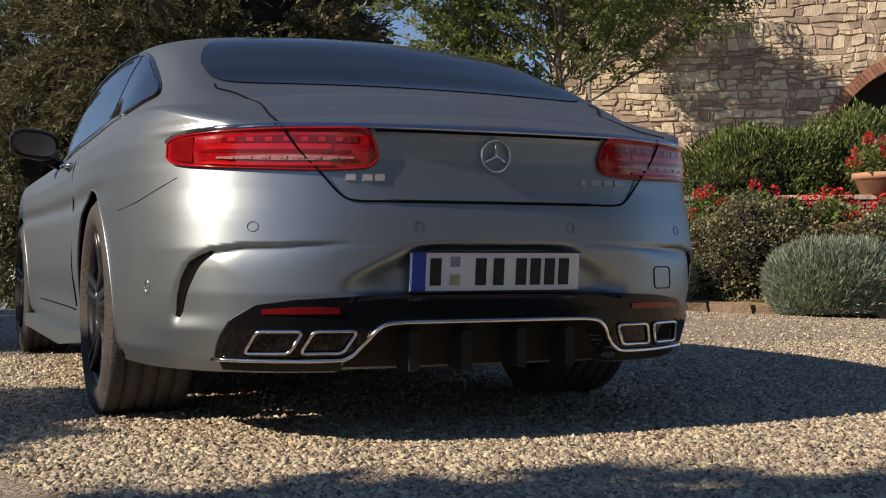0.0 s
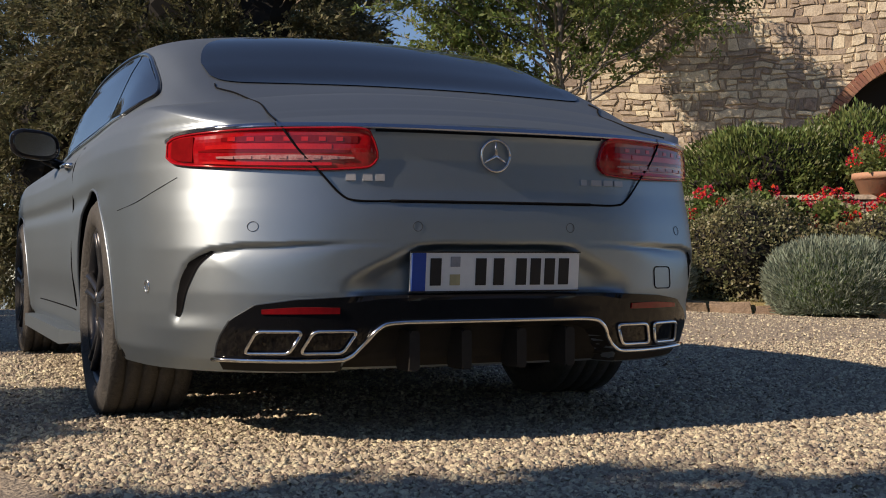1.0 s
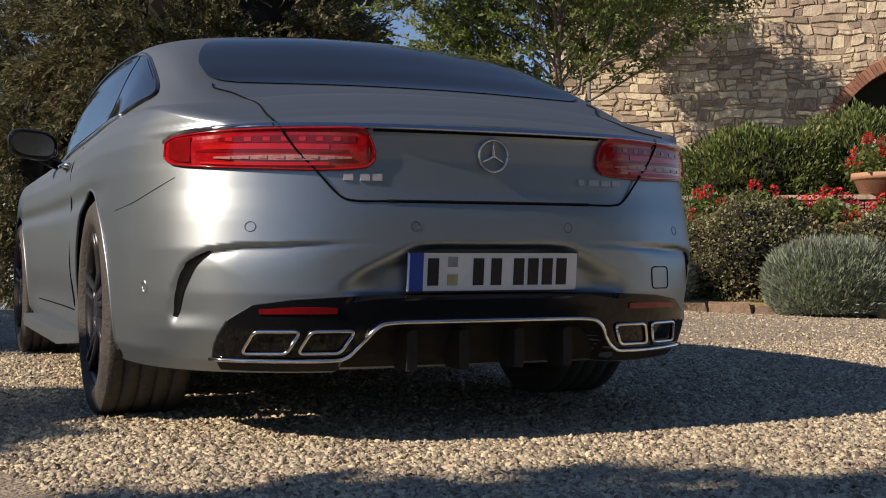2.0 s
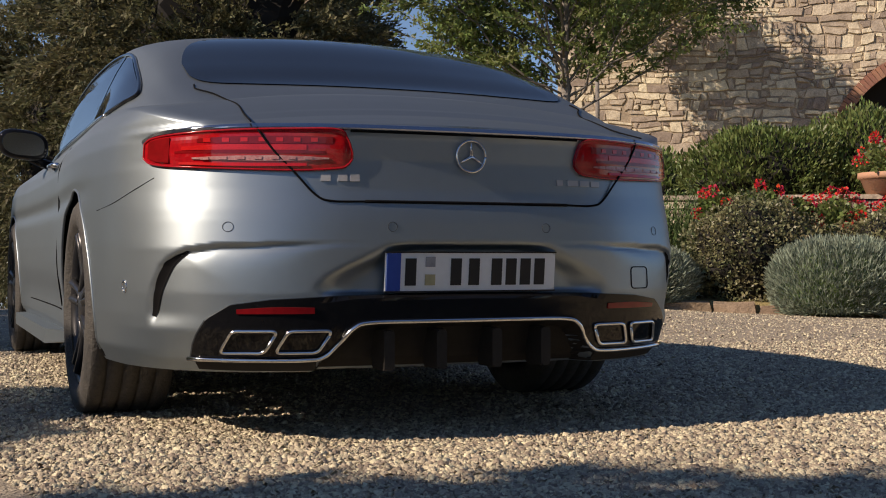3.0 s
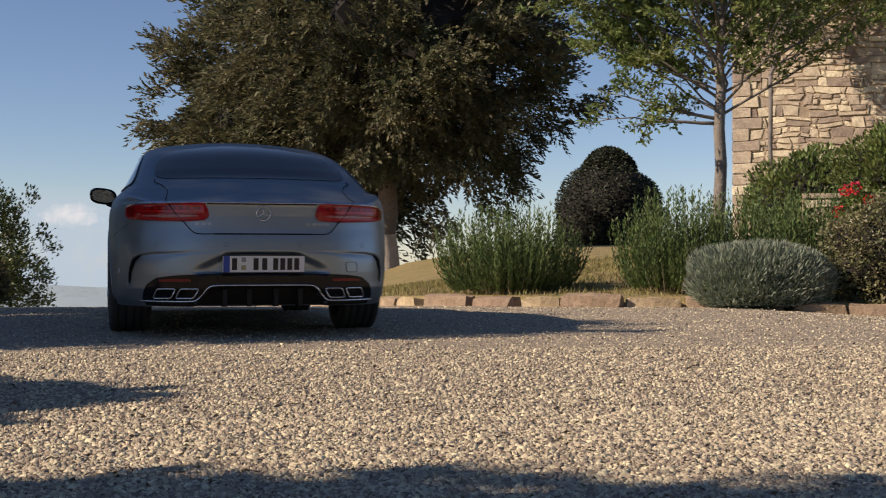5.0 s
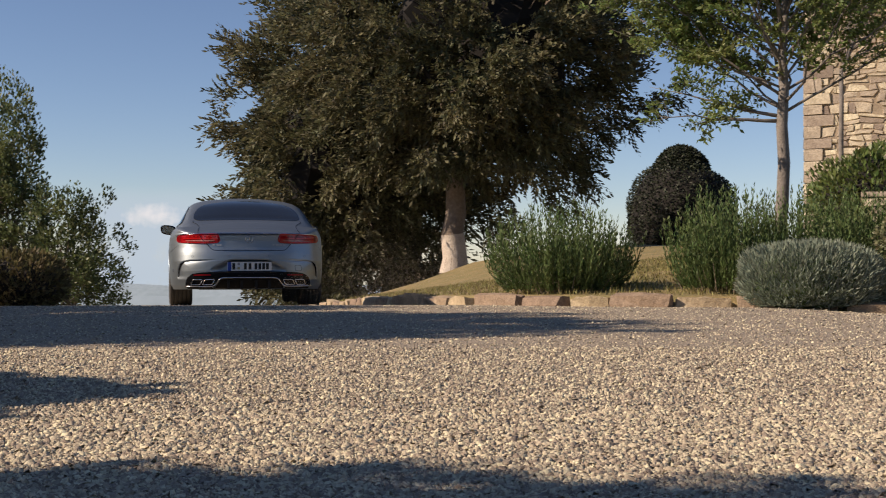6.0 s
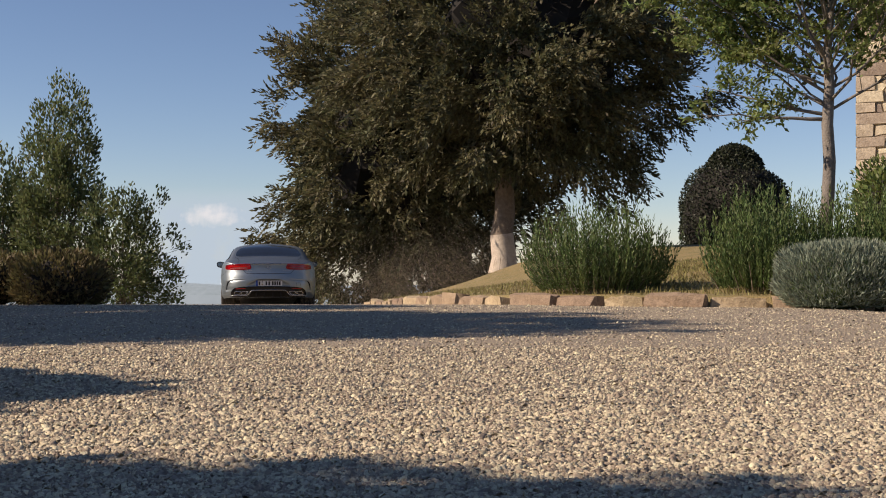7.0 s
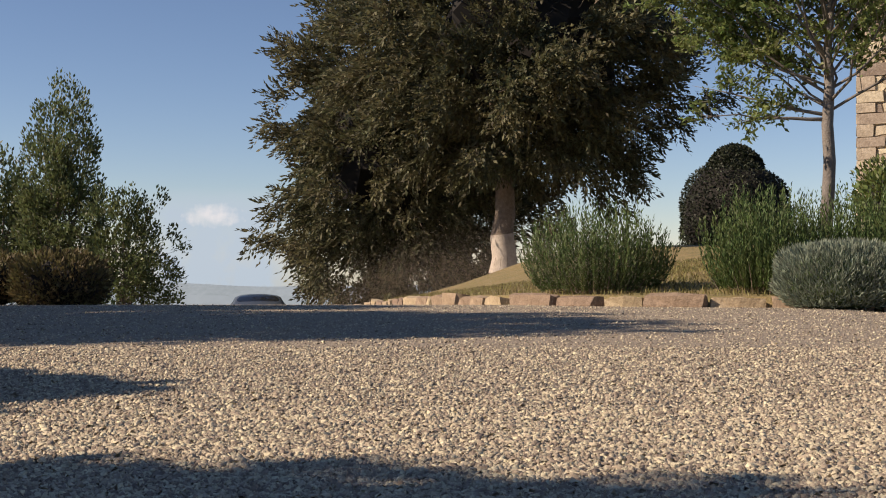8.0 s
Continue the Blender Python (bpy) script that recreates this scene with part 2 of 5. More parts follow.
def build_kerb():
    rnd = random.Random(5)
    owner = thing("kerb", "row of rough brown kerb stones edging the bed", "kerb", kind="structure")
    pos = 0.0
    pts = [Vector((x, y, 0)) for x, y in KERB[:-1]]
    lens = [(b - a).length for a, b in zip(pts, pts[1:])]
    total = sum(lens)

    def at(s):
        for a, b, l in zip(pts, pts[1:], lens):
            if s <= l:
                return a.lerp(b, s / l), (b - a).normalized()
            s -= l
        return pts[-1], (pts[-1] - pts[-2]).normalized()

    while pos < total - 0.8:
        ln = rnd.uniform(0.34, 0.80)
        p, t = at(pos + ln / 2)
        bm = bmesh.new()
        bmesh.ops.create_cube(bm, size=1)
        bmesh.ops.subdivide_edges(bm, edges=bm.edges[:], cuts=1, use_grid_fill=True)
        h = rnd.uniform(0.09, 0.145)
        for q in bm.verts:
            k = 0.88 if abs(q.co.x) > 0.4 and abs(q.co.z) > 0.4 else 1
            q.co = Vector((q.co.x * (ln - 0.03) * (0.97 if abs(q.co.z) > 0.4 else 1), q.co.y * 0.2 * k, q.co.z * (h + 0.1) * (k * 0.5 + 0.5)))
            q.co += Vector((rnd.uniform(-1, 1), rnd.uniform(-1, 1), rnd.uniform(-1, 1))) * 0.022
        ob = part("kerb_stone", bm, owner, material=M_KERB)
        ob.matrix_world = Matrix.Translation((p.x, p.y, road_z(p.y, p.x) + h / 2 - 0.05)) @ Matrix.Rotation(math.atan2(t.y, t.x) + rnd.uniform(-0.06, 0.06), 4, "Z")
        pos += ln + rnd.choice((0.0, 0.01, 0.03, 0.07))


def build_gravel():
    """Loose stones, dense near the camera, thinner further off."""
    def zone(n, y0, y1, half):
        y = RNG.uniform(y0, y1, n)
        x = RNG.uniform(-1, 1, n) * 1.0
        lo, hi = -0.36 * y - 0.6 - half, 0.75 * y + half
        return np.stack([lo + (x * 0.5 + 0.5) * (hi - lo), y], 1)
    p = np.concatenate([zone(108000, 2.2, 4.2, -0.2), zone(60000, 4.2, 7.0, -0.3), zone(38000, 7.0, 14.5, -0.6)])
    keep = np.array([kerb_side(x, y) < -0.05 if y > 7.5 else True for x, y in p])
    p = p[keep]
    n = len(p)
    base = np.array([[1, 0, -0.3], [0, 1, -0.3], [-1, 0, -0.3], [0, -1, -0.3], [0.45, 0.3, 1], [-0.45, -0.3, 1]], float)
    tri = np.array([[0, 1, 4], [2, 3, 5], [1, 2, 5], [1, 5, 4], [3, 0, 4], [3, 4, 5]])
    s = np.minimum(RNG.lognormal(math.log(0.0053), 0.34, n), 0.0110)
    v = base[None] * (s[:, None] * np.array([1.25, 0.95, 0.62])[None] * RNG.uniform(0.75, 1.25, (n, 3)))[:, None]
    v += RNG.normal(size=(n, 6, 3)) * (s * 0.22)[:, None, None]
    ang = RNG.uniform(0, 6.28, n)
    tilt = RNG.normal(size=n) * 0.5
    ca, sa, ct, st = np.cos(ang), np.sin(ang), np.cos(tilt), np.sin(tilt)
    x, y, z = v[..., 0], v[..., 1], v[..., 2]
    y, z = y * ct[:, None] - z * st[:, None], y * st[:, None] + z * ct[:, None]
    x, y = x * ca[:, None] - y * sa[:, None], x * sa[:, None] + y * ca[:, None]
    gz = np.array([road_z(b, a) for a, b in p])
    v = np.stack([x + p[:, :1], y + p[:, 1:], z + (gz + s * 0.36)[:, None]], -1).reshape(-1, 3)
    f = (np.arange(n)[:, None, None] * 6 + tri[None]).reshape(-1, 3)
    ob = new("gravel", fast_mesh("gravel", v, f, M_STONES))
    tagged(ob, "loose pale beige gravel stones", "gravel", kind="stuff")


# ---- plants ----
def blob_points(n, centre, radii, shell=0.35, bottom=-1.0, lump=0.18, seed=1.0):
    """Points in the outer part of a lumpy ellipsoid."""
    d = unit(int(n * 1.6))
    d = d[d[:, 2] > bottom][:n]
    r = 1 - shell * RNG.random(len(d)) ** 1.5
    bump = np.array([noise.noise((a[0] * 2.3 + seed, a[1] * 2.3, a[2] * 2.3 + seed)) for a in d])
    r = r * (1 + lump * bump)
    return np.asarray(centre) + d * r[:, None] * np.asarray(radii), d


def cushion(name, label, category, at, radii, leaves, length, width, material, group="", up=0.6, spread=0.5, lump=0.15, core=None, fill=0.78, square=0.0):
    """A rounded shrub: short stems, many small leaves, a core near-black for inner shade."""
    x, y, z = at
    owner = thing(name, label, category, group, at=pose(x, y, z))
    rx, ry, rz = radii
    rnd = random.Random(int(x * 100 + y * 17))
    pcs = []
    for k in range(9):
        a = k * 0.7
        top = (math.cos(a) * rx * 0.6, math.sin(a) * ry * 0.6, rz * rnd.uniform(0.7, 1.2))
        pcs.append(tube(bent((math.cos(a) * 0.05, math.sin(a) * 0.05, -0.08), top, 3, 0.04, rnd), [0.016, 0.012, 0.009, 0.004], 5))
    part("stem", mesh_from("stem", *merge(pcs), M_BARK), owner)
    c = (0, 0, rz * 0.72)
    pts, d = blob_points(leaves, c, (rx, ry, rz), 0.5, -0.75, lump, x)
    if square:
        # swell the shoulders, so that top and sides are flatter
        w = (np.abs(d) ** square).sum(1) ** (-1 / square)
        pts = np.asarray(c) + (pts - np.asarray(c)) * w[:, None]
    pts[:, 2] = np.maximum(pts[:, 2], 0.03)
    along = d * 0.6 + np.array([0, 0, up])
    part("crown", leaf_cloud("crown", pts, length, width, material, along, spread), owner)
    # solid core; unless core is given, its near-black paints the shade between leaves
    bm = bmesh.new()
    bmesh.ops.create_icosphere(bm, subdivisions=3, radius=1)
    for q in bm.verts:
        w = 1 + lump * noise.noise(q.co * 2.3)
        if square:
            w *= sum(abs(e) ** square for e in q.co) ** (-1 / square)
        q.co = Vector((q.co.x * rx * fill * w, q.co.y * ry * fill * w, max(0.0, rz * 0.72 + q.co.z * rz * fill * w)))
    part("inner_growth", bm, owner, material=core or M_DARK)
    return owner


def spiky(name, label, at, radii, shoots, material, group):
    """Rosemary: upright shoots, each set with needles."""
    x, y, z = at
    owner = thing(name, label, "shrub", group, at=pose(x, y, z))
    rx, ry, rz = radii
    P, A, pcs = [], [], []
    rnd = random.Random(int(x * 31 + 5))
    for k in range(shoots):
        a, r = rnd.uniform(0, 6.283), math.sqrt(rnd.random())
        root = np.array([math.cos(a) * r * rx * 0.62, math.sin(a) * r * ry * 0.62, 0.0])
        lean = r * rnd.uniform(0.86, 1.06)
        h = rz * rnd.uniform(0.55, 1.16) * (1 - 0.36 * r ** 3)
        tip = np.array([math.cos(a) * lean * rx, math.sin(a) * lean * ry, h])
        mid = np.array([tip[0] * 0.93, tip[1] * 0.93, h * rnd.uniform(0.25, 0.40)])
        if k % 10 == 0:
            pcs.append(tube([root - np.array([0, 0, 0.06]), root * 0.5 + mid * 0.5, mid], [0.008, 0.005, 0.002], 4))
        m = 46
        t = np.linspace(0.12, 1, m)[:, None] + RNG.normal(size=(m, 1)) * 0.01
        c = (1 - t) ** 2 * root + 2 * t * (1 - t) * mid + t * t * tip
        g = 2 * (1 - t) * (mid - root) + 2 * t * (tip - mid)
        g /= np.linalg.norm(g, axis=1)[:, None]
        P.append(c + RNG.normal(size=c.shape) * 0.004)
        A.append(g * 1.0)
    part("stem", mesh_from("stem", *merge(pcs), M_BARK), owner)
    part("crown", leaf_cloud("crown", np.concatenate(P), 0.055, 0.0145, material, np.concatenate(A), 0.48), owner)
    return owner


def tree(name, label, at, trunk_h, trunk_r, crown_c, crown_r, clumps, per, length, width, material, bark, clump_r=0.5, group="", limbs=14, bottom=-0.9, flat=0.6, up=0.2, shell=0.75, lump=0.3, lean=(0, 0), white=0.0, core=0.0, spray=0):
    """A tree: tapered trunk, limbs that reach the clumps of leaves."""
    x, y, z = at
    owner = thing(name, label, "tree", group, at=pose(x, y, z))
    rnd = random.Random(int(x * 13 + y * 7) + 3)
    top = (lean[0], lean[1], trunk_h)
    tr = bent((0, 0, -0.3), top, 5, trunk_r * 0.25, rnd)
    centres, d = blob_points(clumps, crown_c, crown_r, shell, bottom, lump, x)
    ends = centres[RNG.integers(0, len(centres), limbs)]
    pcs = [tube(tr, [trunk_r * w for w in (1.25, 1.0, 0.92, 0.86, 0.8, 0.75)], 12)]
    spine = (crown_c[0], crown_c[1], crown_c[2] + crown_r[2] * 0.55)
    pcs.append(tube(bent(tr[-1], spine, 6, trunk_r * 0.5, rnd), [trunk_r * 0.75 * (1 - k / 7) for k in range(7)], 8))
    for k, e in enumerate(ends):
        s = rnd.uniform(0.0, 0.7)
        a = Vector(tr[-1]).lerp(Vector(spine), s)
        r0 = trunk_r * 0.34 * (1 - s * 0.6)
        br = bent(a, e, 5, (Vector(e) - a).length * 0.05, rnd)
        pcs.append(tube(br, [r0 * w for w in (1, 0.75, 0.55, 0.38, 0.22, 0.08)], 6))
        for j in range(3):
            b0 = br[rnd.choice((2, 3, 4))]
            off = Vector((rnd.uniform(-1, 1), rnd.uniform(-1, 1), rnd.uniform(-0.3, 1))) * clump_r * 1.6
            pcs.append(tube(bent(b0, b0 + off, 3, 0.04, rnd), [r0 * 0.3, r0 * 0.2, r0 * 0.12, r0 * 0.04], 5))
    part("trunk", mesh_from("trunk", *merge(pcs), bark, True), owner)
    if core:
        # near-black core hides sky gaps and paints the crown's inner shade
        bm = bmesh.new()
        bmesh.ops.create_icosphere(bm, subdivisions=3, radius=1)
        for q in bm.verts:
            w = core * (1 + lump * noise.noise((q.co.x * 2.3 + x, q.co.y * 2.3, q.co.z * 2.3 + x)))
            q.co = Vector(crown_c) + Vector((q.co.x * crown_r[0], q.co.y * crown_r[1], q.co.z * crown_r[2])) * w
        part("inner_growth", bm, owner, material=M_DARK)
    if white:
        v, f = tube([Vector(tr[0]).lerp(Vector(tr[1]), 0.2), tr[1], Vector(tr[1]).lerp(Vector(tr[2]), white)], [trunk_r * 1.22, trunk_r * 1.02, trunk_r * 0.97], 14)
        part("limewash", mesh_from("limewash", v, f[:-2], M_LIME, True), owner, "peeling pale limewashed bark at the foot")
    if spray:
        # flat feathery sprays: leaflets set along drooping twigs that point outwards
        m = per // spray
        c, out = np.repeat(centres, m, 0), np.repeat(d, m, 0)
        n = len(c)
        c = c + unit(n) * (RNG.random(n) ** 0.5)[:, None] * clump_r * np.array([1, 1, 0.75])
        ax = out * 0.75 + unit(n) * 0.55 + np.array([0, 0, up])
        ax /= np.linalg.norm(ax, axis=1)[:, None]
        side = np.cross(ax, unit(n))
        side /= np.linalg.norm(side, axis=1)[:, None]
        ln = clump_r * RNG.uniform(0.7, 1.5, n)
        P, A = [], []
        for k in range(spray):
            t = k / spray
            P.append(c + ax * (ln * t)[:, None] + np.array([0, 0, -0.18]) * (ln * t * t)[:, None])
            A.append(ax * 1.3 + side * (1.1 - 0.8 * t) * (-1) ** k)
        part("crown", leaf_cloud("crown", np.concatenate(P), length, width, material, np.concatenate(A), 0.25), owner)
        return owner
    n = len(centres) * per
    c = np.repeat(centres, per, 0)
    o = unit(n) * (RNG.random(n) ** 0.5)[:, None] * clump_r * np.array([1, 1, flat])
    along = np.repeat(d, per, 0) * 0.7 + np.array([0, 0, up])
    part("crown", leaf_cloud("crown", c + o, length, width, material, along, 0.8), owner)
    return owner


def build_grass():
    """Short dry blades over the near part of the lawn."""
    x, y = RNG.uniform(-1.5, 9.0, 36000), RNG.uniform(13.0, 25.0, 36000)
    keep = np.array([kerb_side(a, b) > 0.25 for a, b in zip(x, y)])
    x, y = x[keep], y[keep]
    z = np.array([garden_z(a, b) for a, b in zip(x, y)]) - 0.02
    me = leaf_cloud("grass", np.stack([x, y, z], 1), 0.085, 0.012, M_GRASS, np.tile([0, 0, 1.0], (len(x), 1)), 0.6)
    tagged(new("grass", me), "short dry grass blades on the lawn", "grass", kind="stuff")


build_grass()


def on_lawn(x, y, dz=0.0):
    return (x, y, garden_z(x, y) + dz)


# big dark evergreens beyond the crest
tree("evergreen_tree", "large dark evergreen tree with limewashed trunk base", (2.05, 42.0, 0.1), 3.4, 0.42, (0.75, 0, 7.5), (5.7, 5.0, 5.4), 560, 270,
     0.20, 0.080, M_PINE, M_BARK, 0.62, "row of evergreens", limbs=34, bottom=-0.93, up=-0.05, shell=0.5, lump=0.5, white=1.0, core=0.47, spray=10)
tree("evergreen_tree", "large dark evergreen tree at the roadside", (-2.0, 47.0, -1.4), 2.2, 0.40, (0.1, 0, 6.1), (4.45, 4.4, 6.9), 500, 270,
     0.21, 0.082, M_PINE, M_BARK, 0.64, "row of evergreens", limbs=26, bottom=-0.98, up=-0.05, shell=0.5, lump=0.5, core=0.52, spray=10)
tree("evergreen_tree", "slim dark evergreen behind the lawn", (0.9, 50.0, -0.6), 1.8, 0.30, (0.2, 0, 5.2), (3.0, 3.0, 5.0), 220, 120,
     0.28, 0.09, M_PINE, M_BARK, 0.8, "row of evergreens", limbs=16, bottom=-0.98, up=0.0, white=0.8, spray=10)


# young deciduous tree before the house
def young_tree(x, y):
    """A straight leader with ascending side branches, twigs and small leaves along them."""
    owner = thing("young_tree", "slender young tree with light green leaves and grey trunk", "tree", at=pose(*on_lawn(x, y)))
    rnd = random.Random(21)
    lead = bent((0, 0, -0.3), (0.10, 0.15, 7.2), 12, 0.05, rnd)
    pcs = [tube(lead, [0.135, 0.112, 0.105, 0.10, 0.095, 0.085, 0.072, 0.06, 0.048, 0.036, 0.026, 0.016, 0.006], 10)]
    P, A = [], []

    def leafy(a, b, n):
        t = np.array([rnd.random() ** 0.8 for _ in range(n)])[:, None]
        P.append(np.array(a) * (1 - t) + np.array(b) * t + RNG.normal(size=(n, 3)) * 0.045)
        A.append(np.repeat(np.array([(b - a).normalized() * 0.6 + Vector((0, 0, -0.1))]), n, 0))

    def branch(z, az, el, ln, r, leaves):
        k = (z + 0.3) / 7.5 * 12
        root = lead[int(k)].lerp(lead[min(12, int(k) + 1)], k - int(k))
        flat = Vector((math.cos(az), math.sin(az), 0))
        tip = root + flat * ln * math.cos(el) + Vector((0, 0, ln * math.sin(el)))
        br = bent(root, tip, 7, ln * 0.028, rnd)
        pcs.append(tube(br, [r * w for w in (1, 0.85, 0.72, 0.6, 0.47, 0.34, 0.22, 0.08)], 6))
        for j in range(11):
            q = rnd.uniform(1.0, 7)
            b0 = br[int(q) if q < 7 else 6].lerp(br[min(7, int(q) + 1)], q - int(q))
            d = ((tip - root).normalized() * 0.7 + Vector((rnd.uniform(-1, 1), rnd.uniform(-1, 1), rnd.uniform(-0.5, 0.9))) * 0.8).normalized()
            tw = ln * rnd.uniform(0.18, 0.36)
            e = b0 + d * tw
            pcs.append(tube(bent(b0, e, 3, tw * 0.06, rnd), [r * 0.26, r * 0.2, r * 0.13, r * 0.05], 4))
            leafy(b0.lerp(e, 0.25), e, leaves)
            f = b0.lerp(e, 0.5) + Vector((rnd.uniform(-1, 1), rnd.uniform(-1, 1), rnd.uniform(-0.6, 0.6))) * tw * 0.5
            pcs.append(tube([b0.lerp(e, 0.5), f], [r * 0.14, r * 0.05], 4))
            leafy(b0.lerp(e, 0.5), f, leaves // 2)

    for k in range(56):
        u = k / 55
        az = k * 2.399 + rnd.uniform(-0.3, 0.3)
        branch(2.40 + 3.9 * u, az, radians(rnd.uniform(30, 56) + 8 * u), (3.9 - 1.7 * u) * rnd.uniform(0.8, 1.12) * (1.18 if math.cos(az) < -0.3 else 1), 0.027 - 0.012 * u, 62)
    # fuller on the open side, away from the house
    for k in range(9):
        branch(2.5 + 0.15 * k, math.pi + rnd.uniform(-0.8, 0.8), radians(rnd.uniform(20, 46)), rnd.uniform(2.3, 3.5), 0.022, 56)
    # the lowest limb lies nearly level
    branch(2.28, math.pi - 0.05, radians(2), 2.1, 0.036, 26)
    branch(2.35, 2.7, radians(16), 2.3, 0.034, 30)
    part("trunk", mesh_from("trunk", *merge(pcs), M_GREYBARK, True), owner)
    part("crown", leaf_cloud("crown", np.concatenate(P), 0.105, 0.046, M_GREEN, np.concatenate(A), 0.9), owner)


young_tree(6.37, 20.4)
# added tree whose crown casts shade on the house wall
tree("garden_tree", "leafy tree added close before the house wall to shade it", on_lawn(11.0, 30.0), 4.2, 0.07, (1.6, 0.7, 6.9), (2.3, 1.9, 1.6), 260, 80,
     0.12, 0.055, M_GREEN, M_GREYBARK, 0.38, limbs=40, bottom=-0.8, flat=0.9, up=0.1, shell=0.95, lump=0.4)

# left side: loose trees and a low hedge
tree("roadside_tree", "upright leafy young tree beside the road", (-15.6, 50.0, -3.2), 2.0, 0.16, (0, 0, 5.6), (1.7, 1.7, 5.0), 270, 64,
     0.18, 0.085, M_LEFT, M_BARK, 0.40, "trees beside the road", limbs=34, bottom=-0.98, flat=1.5, up=0.9, lump=0.22)
tree("roadside_tree", "bushy young tree beside the road", (-12.7, 49.0, -3.2), 1.0, 0.12, (0, 0, 3.3), (2.2, 2.0, 3.0), 190, 60,
     0.18, 0.085, M_LEFT, M_BARK, 0.42, "trees beside the road", limbs=40, bottom=-0.98, flat=1.2, up=0.6, lump=0.5)
tree("roadside_tree", "leafy young tree beside the road", (-18.6, 52.0, -3.2), 1.5, 0.16, (0, 0, 4.8), (2.4, 2.0, 3.6), 190, 70,
     0.22, 0.09, M_LEFT, M_BARK, 0.5, "trees beside the road", limbs=26, bottom=-0.98, flat=1.0, up=0.6)
for hx, hy, hr in ((-4.75, 15.3, 0.62), (-5.9, 15.6, 0.9), (-7.4, 16.0, 1.0)):
    cushion("hedge_bush", "low brownish clipped bush beside the drive", "bush", (hx, hy, road_z(hy) - 0.02), (hr, 0.7, 0.40), 6500, 0.07, 0.03, M_DRYLEAF, "low bushes", 0.5)

# the bed behind the kerb
spiky("rosemary_bush", "upright green rosemary bush behind the kerb", on_lawn(1.85, 14.75, -0.03), (0.98, 0.7, 0.97), 600, M_ROSEM, "rosemary bushes")
spiky("rosemary_bush", "upright green rosemary bush behind the kerb", on_lawn(3.66, 14.05, -0.03), (0.74, 0.7, 1.12), 460, M_ROSEM, "rosemary bushes")
spiky("rosemary_bush", "tall green rosemary bush behind lavender", on_lawn(4.80, 14.1, -0.03), (1.05, 0.7, 1.12), 600, M_ROSEM, "rosemary bushes")
spiky("rosemary_bush", "tall green rosemary bush behind lavender", on_lawn(5.75, 14.4, -0.03), (1.0, 0.7, 1.14), 560, M_ROSEM, "rosemary bushes")
LAV = "grey-green rounded lavender cushion over the kerb"
cushion("lavender_bush", LAV, "shrub", (4.27, 12.95, -0.02), (0.76, 0.50, 0.39), 36000, 0.075, 0.012, M_LAV, "lavender cushions", 0.7, 0.45, 0.07, M_ROSEM, 0.85, 2.7)
cushion("lavender_bush", LAV, "shrub", (6.25, 11.85, -0.10), (0.76, 0.53, 0.46), 32000, 0.075, 0.012, M_LAV, "lavender cushions", 0.7, 0.45, 0.07, M_ROSEM, 0.85, 2.7)
cushion("lavender_bush", LAV, "shrub", (7.8, 10.8, -0.14), (0.74, 0.6, 0.45), 9000, 0.075, 0.014, M_LAV, "lavender cushions", 0.7, 0.45, 0.07, M_ROSEM, 0.85, 2.7)
cushion("rose_bush", "dark leafy rose bush behind the kerb", "shrub", (5.85, 12.95, 0.0), (0.85, 0.55, 0.72), 17000, 0.045, 0.028, M_ROSE, "rose bushes", 0.2, 0.9, 0.3)
cushion("rose_bush", "dark leafy rose bush behind lavender", "shrub", (7.3, 12.6, 0.0), (0.85, 0.6, 0.60), 13000, 0.045, 0.028, M_ROSE, "rose bushes", 0.2, 0.9, 0.3)
cushion("laurel_bush", "large bright green leafy laurel bush on the terrace", "bush", (8.1, 16.4, 1.2), (1.35, 1.0, 0.74), 22000, 0.085, 0.032, M_LAUREL, "laurel bushes", 0.7, 0.6, 0.3)
cushion("laurel_bush", "large bright green leafy laurel bush on the terrace", "bush", (9.5, 16.0, 1.2), (1.05, 1.0, 0.86), 16000, 0.085, 0.032, M_LAUREL, "laurel bushes", 0.7, 0.6, 0.3)
cushion("laurel_bush", "dark leafy laurel bush beside the young tree", "bush", (7.4, 19.0, 0.9), (1.0, 0.9, 0.75), 7000, 0.11, 0.045, M_LAUREL, "laurel bushes", 0.5, 0.6, 0.3)


def dome_bush(x, y):
    """A clipped evergreen: a dome above a broader skirt."""
    z = garden_z(x, y) - 0.1
    owner = thing("clipped_dome_bush", "dark clipped dome-shaped evergreen on the lawn", "bush", at=pose(x, y, z))
    for name, cz, rr, n in (("dome", 3.15, (1.32, 1.32, 1.50), 12000), ("skirt", 1.35, (2.5, 2.5, 2.75), 16000)):
        pts, d = blob_points(n, (0, 0, cz), rr, 0.06, -0.8, 0.02 if name == "dome" else 0.12, x)
        pts[:, 2] = np.maximum(pts[:, 2], 0.02)
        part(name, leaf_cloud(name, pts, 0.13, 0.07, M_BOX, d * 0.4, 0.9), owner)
        # near-black filler under the leaves, painted as shade
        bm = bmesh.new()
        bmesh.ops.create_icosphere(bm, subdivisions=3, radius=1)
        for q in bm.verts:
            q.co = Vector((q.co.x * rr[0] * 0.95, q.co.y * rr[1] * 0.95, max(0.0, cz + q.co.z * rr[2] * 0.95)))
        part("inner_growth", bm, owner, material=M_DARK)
    tr = tube([(0, 0, -0.2), (0, 0, 1.0)], [0.2, 0.15], 8)
    part("trunk", mesh_from("trunk", *tr, M_BARK), owner)


